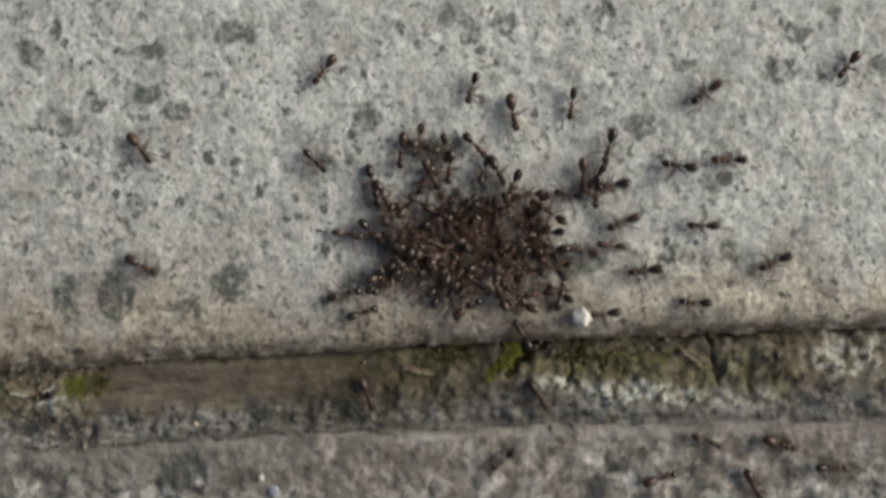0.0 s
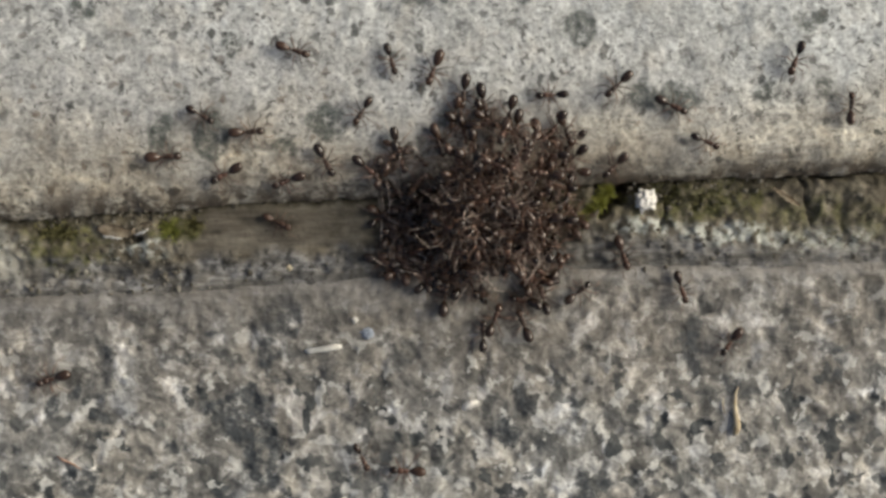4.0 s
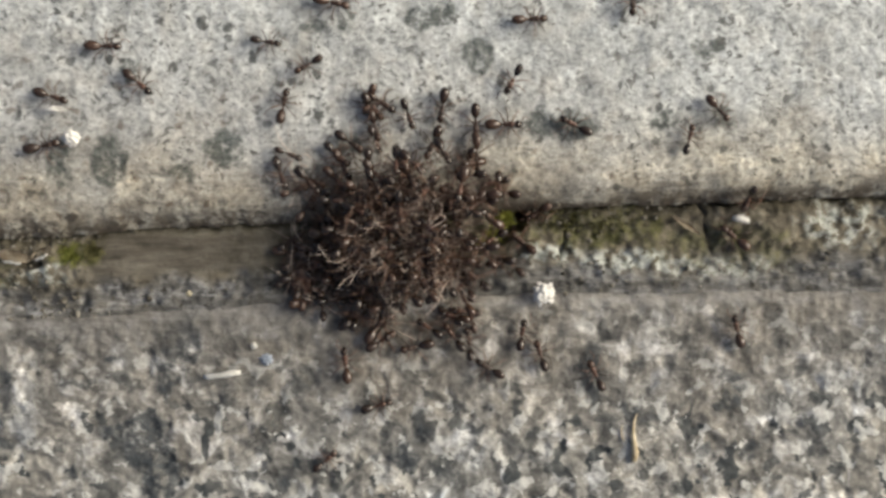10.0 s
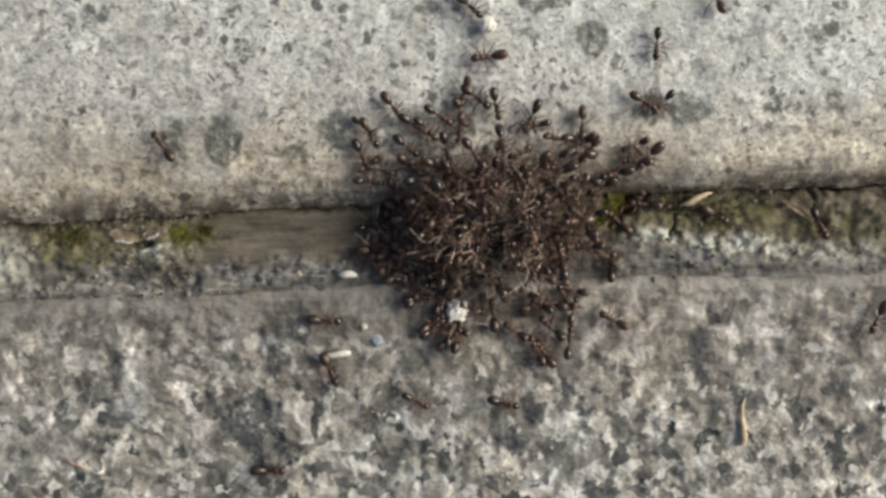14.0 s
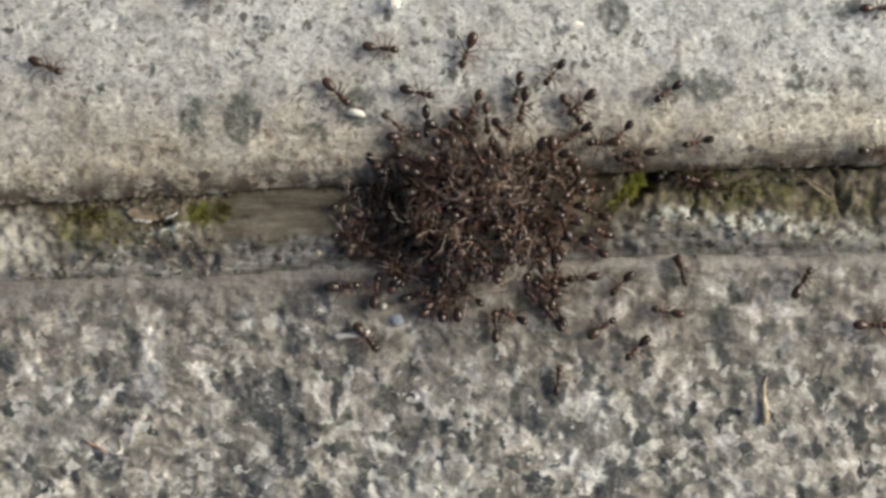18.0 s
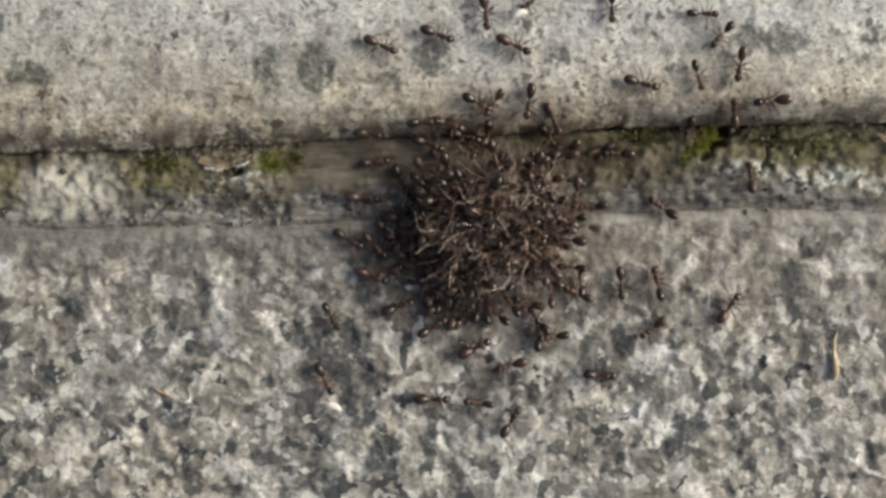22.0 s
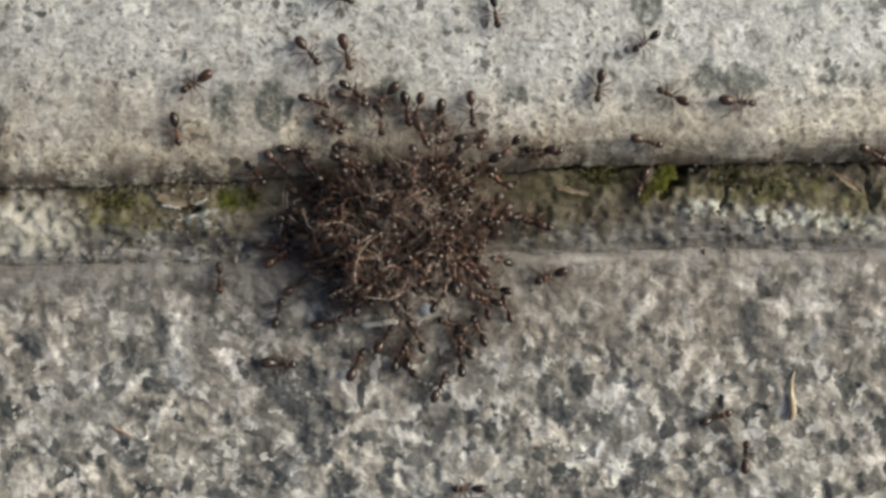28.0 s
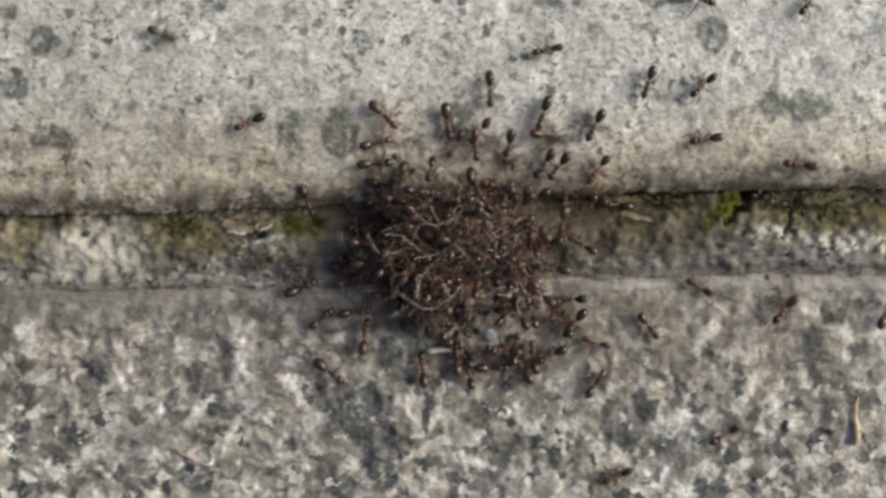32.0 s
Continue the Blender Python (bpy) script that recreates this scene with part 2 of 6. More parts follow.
def dark_granite():
    m, nt, b = surface("dark_granite", 0.62, 0.45)
    p = place(nt)
    mid = clouds(nt, p, 330, 5, 0.64, 0.5)
    base = ramp(nt, mid, (0.32, (0.07, 0.071, 0.07)), (0.43, (0.17, 0.163, 0.148)), (0.53, (0.275, 0.262, 0.236)), (0.63, (0.46, 0.452, 0.435)), (0.74, (0.64, 0.64, 0.63)))
    r1, r2, _ = cells(nt, shaken(nt, shaken(nt, p, 420, 0.0020), 2200, 0.0007), 760)
    base = mix(nt, 0.8, base, ramp(nt, r1, (0.0, 0.42), (0.3, 0.82), (0.75, 1.08), (0.93, 1.3), (1.0, 1.6)), "MULTIPLY")
    fine = clouds(nt, p, 1900, 4, 0.7, 0.2)
    base = mix(nt, 0.7, base, ramp(nt, fine, (0.3, 0.62), (0.5, 1.0), (0.70, 1.28)), "MULTIPLY")
    coarse = stored(nt, "coarse")
    patch = clouds(nt, p, 190, 4, 0.6)
    base = mix(nt, 1.0, base, ramp(nt, patch, (0.34, 0.6), (0.5, 0.98), (0.66, 1.32)), "MULTIPLY")
    # tan weathering in broad patches, cool grey between
    wide = clouds(nt, p, 75, 3)
    base = mix(nt, 0.5, base, ramp(nt, wide, (0.38, (0.92, 0.95, 0.98)), (0.62, (1.05, 0.98, 0.88))), "MULTIPLY")
    # cleaner, lighter granite farther from the joint
    whiter = stored(nt, "whiter")
    base = mix(nt, whiter, base, mix(nt, 1.0, base, (1.32, 1.35, 1.36), "MULTIPLY"))
    # dark mica, ragged flakes
    crowd = calc(nt, "MULTIPLY", ramp(nt, clouds(nt, p, 160, 3), (0.36, 0.45), (0.58, 1.0)), coarse)
    mica = ramp(nt, clouds(nt, shaken(nt, p, 1500, 0.0008), 480, 2, 0.5, 0.3), (0.565, 0.0), (0.580, 1.0))
    base = mix(nt, calc(nt, "MULTIPLY", calc(nt, "MULTIPLY", mica, crowd), 0.94), base, (0.034, 0.041, 0.043))
    flake = ramp(nt, clouds(nt, shaken(nt, p, 2500, 0.0005), 520, 3, 0.55, 0.3), (0.585, 0.0), (0.605, 1.0))
    base = mix(nt, calc(nt, "MULTIPLY", calc(nt, "MULTIPLY", flake, coarse), 0.7), base, (0.62, 0.62, 0.58))
    spot = calc(nt, "MULTIPLY", stored(nt, "spot"), ramp(nt, clouds(nt, p, 1000, 4, 0.7), (0.36, 0.2), (0.54, 1.0)))
    base = mix(nt, calc(nt, "MULTIPLY", spot, 0.92), base, (0.042, 0.049, 0.054))
    slate = calc(nt, "MULTIPLY", stored(nt, "slate"), ramp(nt, clouds(nt, p, 500, 4, 0.65), (0.3, 0.5), (0.6, 1.0)))
    base = mix(nt, slate, base, slate_tone(nt, p))
    base = mix(nt, calc(nt, "MULTIPLY", stored(nt, "pale"), ramp(nt, clouds(nt, p, 500, 3), (0.3, 0.6), (0.5, 1.0))), base, (0.52, 0.51, 0.48))
    base = mix(nt, calc(nt, "MULTIPLY", stored(nt, "dirt"), ramp(nt, clouds(nt, p, 300, 4, 0.65), (0.3, 0.2), (0.65, 1.0))), base, (0.20, 0.176, 0.14))
    feed(nt, b.inputs["Base Color"], base)
    relief(nt, b, calc(nt, "ADD", fine, mid), 0.0003, 0.7)
    return m


def streaks(nt, p, scale, dark, middle, light):
    """Three tones drawn out along the joint."""
    v = nt.nodes.new("ShaderNodeVectorMath")
    v.operation = "MULTIPLY"
    nt.links.new(p, v.inputs[0])
    v.inputs[1].default_value = (0.17, 1.0, 1.0)
    n = clouds(nt, v.outputs[0], scale, 5, 0.72, 0.3)
    return ramp(nt, n, (0.36, dark), (0.52, middle), (0.68, light))


def slate_tone(nt, p):
    """Blue-grey crust with dark pits."""
    base = streaks(nt, p, 900, (0.06, 0.06, 0.058), (0.165, 0.162, 0.155), (0.36, 0.36, 0.355))
    pits = ramp(nt, clouds(nt, p, 950, 3, 0.6), (0.56, 0.0), (0.62, 1.0))
    return mix(nt, calc(nt, "MULTIPLY", pits, 0.7), base, (0.04, 0.042, 0.042))


def old_mortar():
    m, nt, b = surface("old_mortar", 0.88, 0.2)
    p = place(nt)
    c1 = clouds(nt, p, 320, 4, 0.65)
    base = ramp(nt, c1, (0.3, (0.085, 0.075, 0.056)), (0.5, (0.155, 0.135, 0.10)), (0.7, (0.24, 0.22, 0.175)))
    r1, r2, _ = cells(nt, shaken(nt, p, 2600, 0.0005), 1300)
    base = mix(nt, 0.75, base, ramp(nt, r1, (0.0, 0.5), (0.5, 0.95), (1.0, 1.4)), "MULTIPLY")
    smooth = stored(nt, "smooth")
    base = mix(nt, calc(nt, "MULTIPLY", smooth, 0.85), base, streaks(nt, p, 420, (0.055, 0.048, 0.038), (0.150, 0.134, 0.106), (0.27, 0.25, 0.205)))
    slate = calc(nt, "MULTIPLY", stored(nt, "slate"), ramp(nt, clouds(nt, p, 500, 4, 0.65), (0.3, 0.55), (0.6, 1.0)))
    base = mix(nt, slate, base, slate_tone(nt, p))
    chalk = calc(nt, "MULTIPLY", stored(nt, "chalk"), 0.92)
    base = mix(nt, chalk, base, ramp(nt, clouds(nt, p, 700, 5, 0.7), (0.32, (0.20, 0.19, 0.15)), (0.44, (0.36, 0.35, 0.30)), (0.65, (0.50, 0.495, 0.445))))
    lich = calc(nt, "MULTIPLY", stored(nt, "lichen"), ramp(nt, clouds(nt, p, 1000, 4, 0.6), (0.44, 0.0), (0.54, 1.0)))
    base = mix(nt, lich, base, ramp(nt, clouds(nt, p, 1800, 2), (0.35, (0.34, 0.36, 0.31)), (0.65, (0.58, 0.59, 0.54))))
    green = calc(nt, "MULTIPLY", stored(nt, "moss"), ramp(nt, clouds(nt, p, 650, 4, 0.65), (0.38, 0.0), (0.6, 1.0)))
    base = mix(nt, green, base, ramp(nt, clouds(nt, p, 1500, 3), (0.35, (0.06, 0.062, 0.022)), (0.65, (0.165, 0.16, 0.065))))
    pit = ramp(nt, clouds(nt, p, 520, 4, 0.65), (0.60, 0.0), (0.66, 1.0))
    base = mix(nt, calc(nt, "MULTIPLY", pit, calc(nt, "MAXIMUM", calc(nt, "SUBTRACT", calc(nt, "SUBTRACT", 0.85, smooth), calc(nt, "MULTIPLY", chalk, 0.6)), 0.0)), base, (0.035, 0.032, 0.024))
    # grime, and crevice shade mixed into the mortar colour
    dark = calc(nt, "MULTIPLY", stored(nt, "grime_and_shade"), ramp(nt, clouds(nt, p, 600, 4, 0.7), (0.36, 0.15), (0.54, 1.0)))
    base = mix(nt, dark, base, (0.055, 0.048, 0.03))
    feed(nt, b.inputs["Base Color"], base)
    relief(nt, b, calc(nt, "ADD", clouds(nt, p, 1600, 4, 0.7), r2), 0.0002, 0.8)
    return m


def plain(name, dark, light, scale, rough=0.6, gloss=0.4, bump=0.0):
    """Two tones broken up by noise."""
    m, nt, b = surface(name, rough, gloss)
    c = clouds(nt, place(nt), scale, 4, 0.6)
    feed(nt, b.inputs["Base Color"], ramp(nt, c, (0.35, dark), (0.65, light)))
    if bump:
        relief(nt, b, c, bump)
    return m


def chitin(name, dark, light, rough, gloss):
    """Brown shell that differs a little from ant to ant."""
    m, nt, b = surface(name, rough, gloss)
    rnd = nt.nodes.new("ShaderNodeObjectInfo").outputs["Random"]
    tone = mix(nt, calc(nt, "POWER", rnd, 1.8), dark, light)
    grain = clouds(nt, place(nt), 6000, 3)
    feed(nt, b.inputs["Base Color"], mix(nt, 0.6, tone, ramp(nt, grain, (0.3, 0.6), (0.7, 1.4)), "MULTIPLY"))
    return m


def grit():
    """Grains that differ from one to the next."""
    m, nt, b = surface("mortar_grit", 0.85, 0.2)
    rnd = nt.nodes.new("ShaderNodeNewGeometry").outputs["Random Per Island"]
    tone = ramp(nt, rnd, (0.0, (0.05, 0.045, 0.036)), (0.35, (0.13, 0.115, 0.088)), (0.75, (0.165, 0.15, 0.12)), (0.96, (0.26, 0.245, 0.205)), (1.0, (0.10, 0.09, 0.07)))
    feed(nt, b.inputs["Base Color"], mix(nt, 0.6, tone, ramp(nt, clouds(nt, place(nt), 3000, 3), (0.3, 0.6), (0.7, 1.4)), "MULTIPLY"))
    return m


PALE_GRANITE, DARK_GRANITE, MORTAR = pale_granite(), dark_granite(), old_mortar()
SOIL = plain("packed_soil", (0.06, 0.05, 0.04), (0.14, 0.12, 0.095), 60, 0.95, 0.1, 0.004)
SHELL = chitin("dark_brown_chitin", (0.023, 0.015, 0.0105), (0.064, 0.035, 0.022), 0.24, 0.55)
BREAST = chitin("red_brown_chitin", (0.036, 0.019, 0.0115), (0.118, 0.056, 0.036), 0.33, 0.5)
LEG_DARK = chitin("dark_leg_chitin", (0.046, 0.026, 0.017), (0.18, 0.098, 0.062), 0.35, 0.5)
LEG = chitin("brown_leg_chitin", (0.115, 0.072, 0.053), (0.76, 0.63, 0.52), 0.28, 0.7)
CRUMB = plain("white_crumb", (0.66, 0.63, 0.56), (0.84, 0.82, 0.77), 3000, 0.55, 0.4, 0.00008)
MOSS_DARK = plain("dull_green_moss", (0.10, 0.096, 0.038), (0.21, 0.195, 0.085), 1500, 0.8, 0.2)
MOSS_LIGHT = plain("yellow_green_moss", (0.15, 0.17, 0.032), (0.30, 0.31, 0.085), 1200, 0.75, 0.2)
MOSS_YELLOW = plain("bright_yellow_moss", (0.25, 0.265, 0.055), (0.44, 0.44, 0.135), 1200, 0.75, 0.2)
DEAD_LEAF = plain("dry_leaf", (0.26, 0.20, 0.13), (0.52, 0.45, 0.34), 900, 0.75, 0.25, 0.00008)
STRAW = plain("straw", (0.36, 0.28, 0.17), (0.64, 0.55, 0.39), 900, 0.6, 0.3)
CHIP = plain("white_quartz_chip", (0.48, 0.47, 0.42), (0.70, 0.69, 0.64), 1200, 0.5, 0.4, 0.0001)
GRIT = grit()
BLUE = plain("blue_plastic_fleck", (0.24, 0.275, 0.33), (0.36, 0.40, 0.45), 1500, 0.5, 0.4)
PUPA = plain("pale_pupa", (0.34, 0.29, 0.23), (0.50, 0.44, 0.36), 1500, 0.5, 0.4)
RUST = plain("red_brown_fibre", (0.24, 0.15, 0.11), (0.42, 0.30, 0.23), 1500, 0.7, 0.3)
AMBER = plain("amber_grain", (0.42, 0.35, 0.20), (0.62, 0.56, 0.40), 1500, 0.4, 0.5)


# ---------------------------------------------------------------- lie of the stones, in millimetres
def bent(x, *knots):
    return np.interp(x, [k[0] for k in knots], [k[1] for k in knots])


TABLES = {}


def rough2(x, y, size, seed, octaves=3):
    """Smooth noise from -1 to 1 with lumps of that size."""
    if seed not in TABLES:
        TABLES[seed] = np.random.RandomState(seed).rand(256, 256) * 2 - 1
    tab, out, amp, tot = TABLES[seed], 0.0, 1.0, 0.0
    x, y = np.asarray(x, float) + 500.0, np.asarray(y, float) + 500.0
    for k in range(octaves):
        u, v = x / size + 17.3 * k, y / size + 5.9 * k
        i, j = np.floor(u).astype(int), np.floor(v).astype(int)
        f, g = u - i, v - j
        f, g = f * f * (3 - 2 * f), g * g * (3 - 2 * g)
        a, b2 = tab[i % 256, j % 256], tab[(i + 1) % 256, j % 256]
        c, d = tab[i % 256, (j + 1) % 256], tab[(i + 1) % 256, (j + 1) % 256]
        out = out + amp * ((a * (1 - f) + b2 * f) * (1 - g) + (c * (1 - f) + d * f) * g)
        tot, amp, size = tot + amp, amp * 0.55, size * 0.5
    return out / tot * 1.5


def edge_nicks(x):
    return 0.13 * rough2(x, 0 * x, 1.3, 14) + 0.10 * rough2(x, 0 * x, 0.55, 16)


def crack_y(x):
    """The edge of the upper stone."""
    return bent(x, (-560, -3.5), (-60, -1.78), (-42.3, -1.08), (-26.4, 0.0), (-16.2, 0.65), (0, 1.4), (8.75, 2.05), (16.2, 2.4), (31.3, 2.95), (50, 3.6), (560, 5.3)) + 0.22 * rough2(x, 0 * x, 5.0, 11) + edge_nicks(x)


def lower_y(x):
    """The edge of the lower stone."""
    return bent(x, (-560, -10), (-60, -8.9), (-53.4, -8.7), (-26.4, -7.8), (0, -6.6), (16.8, -5.7), (31.3, -5.7), (50, -5.4), (560, -5)) + 0.3 * rough2(x, 0 * x, 9.0, 12) + 0.1 * rough2(x, 0 * x, 1.3, 15)


def gap_w(x):
    return bent(x, (-60, 0.08), (-20, 0.06), (0, 0.12), (6, 0.3), (13, 0.7), (18, 0.5), (22, 0.25), (32, 0.2), (60, 0.15)) * np.maximum(0.0, 0.2 + 1.5 * rough2(x, 0 * x, 2.6, 13))


UPPER = 2.2


def upper_drop(d):
    return 2.2 * np.clip(1 - d / 3.0, 0, 1) ** 2.2


def ground_z(x, y):
    """Height of the stones without their grain."""
    d = y - crack_y(x)
    low = -0.35 * np.clip((y - lower_y(x)) / 0.8, 0, 1) - 0.1
    return np.where(d > 0, UPPER - upper_drop(np.maximum(d, 0)), low)


def steps(a, b, step, out, coarse):
    mid = np.arange(a, b + step / 2, step)
    away = np.cumsum(np.minimum(step * 1.35 ** np.arange(1, 60), coarse))
    away = away[away < out]
    return np.concatenate([a - away[::-1], mid, b + away])


def sheet(name, x, y, z, mat, marks, label):
    """A grid of points in millimetres as one mesh, with stored marks for its material."""
    h, w = x.shape
    me = bpy.data.meshes.new(name)
    pts = np.stack([x, y, z], -1).reshape(-1, 3) * MM
    n = np.arange(h * w).reshape(h, w)
    quads = np.stack([n[:-1, :-1], n[:-1, 1:], n[1:, 1:], n[1:, :-1]], -1).reshape(-1, 4)
    if np.mean(y[-1]) < np.mean(y[0]):
        quads = quads[:, ::-1]
    me.from_pydata(pts.tolist(), [], quads.tolist())
    me.polygons.foreach_set("use_smooth", np.ones(len(me.polygons), bool))
    for mark, values in marks.items():
        at = me.attributes.new(mark, "FLOAT", "POINT")
        at.data.foreach_set("value", np.clip(values, 0, 1).reshape(-1).astype(np.float32))
    me.materials.append(mat)
    me.update()
    return tagged(new(name, me), label, kind="structure")


def spots(x, y, *lists):
    """1 inside the mineral spots (x, y, half width, half height), with ragged rims."""
    out = np.zeros_like(x)
    wx, wy = 0.6 * rough2(x, y, 1.3, 21, 4), 0.6 * rough2(x, y, 1.3, 22, 4)
    for group in lists:
        for cx, cy, rx, ry in group:
            near = (np.abs(x - cx) < 3 * rx + 1) & (np.abs(y - cy) < 3 * ry + 1)
            d = np.hypot((x[near] + wx[near] - cx) / rx, (y[near] + wy[near] - cy) / ry)
            out[near] = np.maximum(out[near], np.clip((1.12 - d) / 0.22, 0, 1))
    return out


def blob(x, y, cx, cy, rx, ry, soft=0.5):
    d = np.hypot((x - cx) / rx, (y - cy) / ry) + 0.35 * rough2(x, y, 1.3, 23)
    return np.clip((1 + soft / 2 - d) / soft, 0, 1)


PALE_A = [(-11.6, 31.5, 1.9, 1.1), (13.5, 32.5, 1.4, 1.0), (10.5, 31.7, 1.2, 1.1), (8.1, 33.1, 1.2, 1.0), (39.2, 27.9, 1.6, 1.2), (41.0, 31.1, 1.1, 1.0), (22.7, 33.6, 0.8, 0.8), (44.3, 33.0, 0.8, 0.6), (30.5, 28.2, 1.4, 0.8), (-20.0, 25.7, 1.5, 1.1), (-17.1, 23.9, 1.1, 1.1), (-24.6, 24.5, 1.0, 0.8), (-28.4, 31.8, 0.5, 0.8), (-30.6, 29.4, 1.2, 1.2), (-19.2, 30.0, 1.2, 0.9), (-23.0, 6.9, 1.6, 2.3), (-11.9, 8.0, 1.9, 1.9), (48.6, 28.2, 1.4, 1.0), (0.8, 23.4, 1.4, 1.1), (-27.6, 22.6, 1.1, 1.2)]
PALE_B = [(-21.0, 15.3, 1.0, 0.9), (6.5, 20.0, 1.6, 1.2), (8.7, 20.8, 1.4, 1.0), (-3.7, 19.2, 1.4, 0.9), (-0.5, 19.8, 1.0, 1.1), (11.7, 16.5, 1.5, 1.8), (28.9, 10.3, 1.2, 1.1), (34.6, 10.9, 1.1, 1.1), (33.3, 17.2, 1.5, 0.8), (-15.9, 5.5, 1.0, 0.9), (20.8, 10.0, 2.2, 1.4), (17.6, 10.3, 1.2, 1.3), (26.2, 22.7, 1.4, 1.0), (-0.8, 8.4, 1.3, 1.1), (-53.5, 10.5, 1.6, 1.2), (-50.9, 14.8, 1.4, 1.2), (-35.0, 18.6, 1.6, 1.1), (-27.5, 6.6, 1.4, 2.4), (-49.6, 5.7, 2.2, 1.0), (-54.2, 17.5, 1.1, 0.9)]
DARK_A = [(4.5, -21.3, 1.4, 1.2), (22.7, -12.1, 0.7, 1.4), (6.5, -18.8, 1.0, 1.3), (-16.7, -10.5, 2.1, 2.3), (-19.9, -19.9, 2.3, 2.7), (-23.4, -12.1, 0.8, 0.6), (-33.7, -14.0, 0.6, 0.6), (-38.3, -19.1, 0.8, 1.1), (-26.9, -22.7, 1.1, 0.6), (-5.3, -14.0, 1.4, 1.5), (33.5, -21.0, 0.8, 0.8), (37.6, -20.7, 0.8, 0.8), (36.5, -15.1, 0.6, 1.5), (26.2, -17.0, 1.1, 0.8), (10.0, -17.0, 0.6, 0.6), (-24.0, -18.8, 0.8, 0.9), (-34.2, -20.0, 1.1, 0.8), (-35.8, -26.1, 1.9, 1.6), (-18.8, -24.2, 2.1, 3.2), (6.1, -18.1, 1.0, 1.5)]
DARK_B = [(-7.0, -24.2, 0.8, 0.6), (-11.7, -28.1, 0.8, 1.4), (22.4, -12.6, 0.8, 2.2), (-18.2, -13.8, 1.4, 1.1), (-45.6, -16.1, 1.5, 1.4), (-33.3, -13.7, 0.6, 0.8), (-21.9, -18.3, 1.6, 0.5), (14.1, -26.2, 0.8, 1.1), (-53.0, -21.6, 1.2, 0.8), (-22.2, -27.4, 1.0, 1.0), (-16.2, -29.7, 1.4, 1.9), (-11.7, -27.2, 0.8, 1.5), (-8.7, -32.8, 1.1, 1.6), (-6.4, -23.9, 0.6, 0.6), (5.5, -28.9, 1.4, 1.6), (12.2, -27.7, 0.8, 2.2), (-21.6, -32.5, 1.9, 1.3), (-54.4, -33.2, 1.0, 0.8), (-27.5, -29.9, 1.5, 0.8), (6.9, -11.6, 0.7, 0.8)]
DARK_C = [(-36.3, -17.6, 0.8, 0.8), (22.5, -14.6, 0.9, 1.6), (18.2, -29.7, 1.1, 0.9), (-50.7, -27.5, 1.6, 0.8)]

XS = steps(-64, 56, 0.2, 480, 12.0)


def inwards(near, step, far):
    """Distances from the joint: close rows first, wide ones beyond the part in view."""
    away = near + np.cumsum(np.minimum(step * 1.35 ** np.arange(1, 80), 12.0))
    return np.concatenate([[0, 0.05, 0.12], np.arange(0.25, near, step), away[away < far]])


def side_walls(x, y, z):
    """The grid with its outer rows turned down to the ground."""
    x, y, z = (np.pad(k, 1, "edge") for k in (x, y, z))
    z[0], z[-1], z[:, 0], z[:, -1] = -60, -60, -60, -60
    return x, y, z


def build_upper_stone():
    ds = inwards(36, 0.2, 180)
    x, d = np.meshgrid(XS, ds)
    y = crack_y(x) + d - edge_nicks(x) * (1 - np.exp(-d / 0.5))
    z = UPPER - upper_drop(d) + 0.10 * rough2(x, y, 2.4, 31) + 0.05 * rough2(x, y, 0.7, 32, 2)
    z -= 0.25 * np.clip(rough2(x, y, 3.5, 33), 0, 1) * np.clip(1 - d / 4, 0, 1)
    z -= 0.12 * np.clip(rough2(x, y, 0.9, 34, 2) - 0.45, 0, 1)
    x, y, z = side_walls(x, y, z)
    d = np.pad(d, 1, "edge")
    n = rough2(x, y, 6, 35)
    marks = {"spot": spots(x, y, PALE_A, PALE_B), "whiter": np.clip((d - 5 + 0.22 * (x + 5) + 5 * rough2(x, y, 14, 36)) / 16, 0, 1),
             "dirt": np.clip(1.2 - d / 8.0 + 0.4 * n, 0, 1) * 0.92,
             "grime_and_shade": np.clip(1.35 - d / (bent(x, (-60, 1.6), (4, 1.6), (10, 1.1), (60, 1.1)) + 0.9 * n).clip(0.25), 0, 1) * 0.95}
    # shade and haze beside the heap, put into the kerb edge's colour
    marks["grime_and_shade"] = np.maximum(marks["grime_and_shade"], 0.5 * blob(x, y, 0.0, 2.2, 13, 3.2, 1.2))
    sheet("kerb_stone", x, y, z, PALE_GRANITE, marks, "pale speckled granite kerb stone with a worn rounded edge")


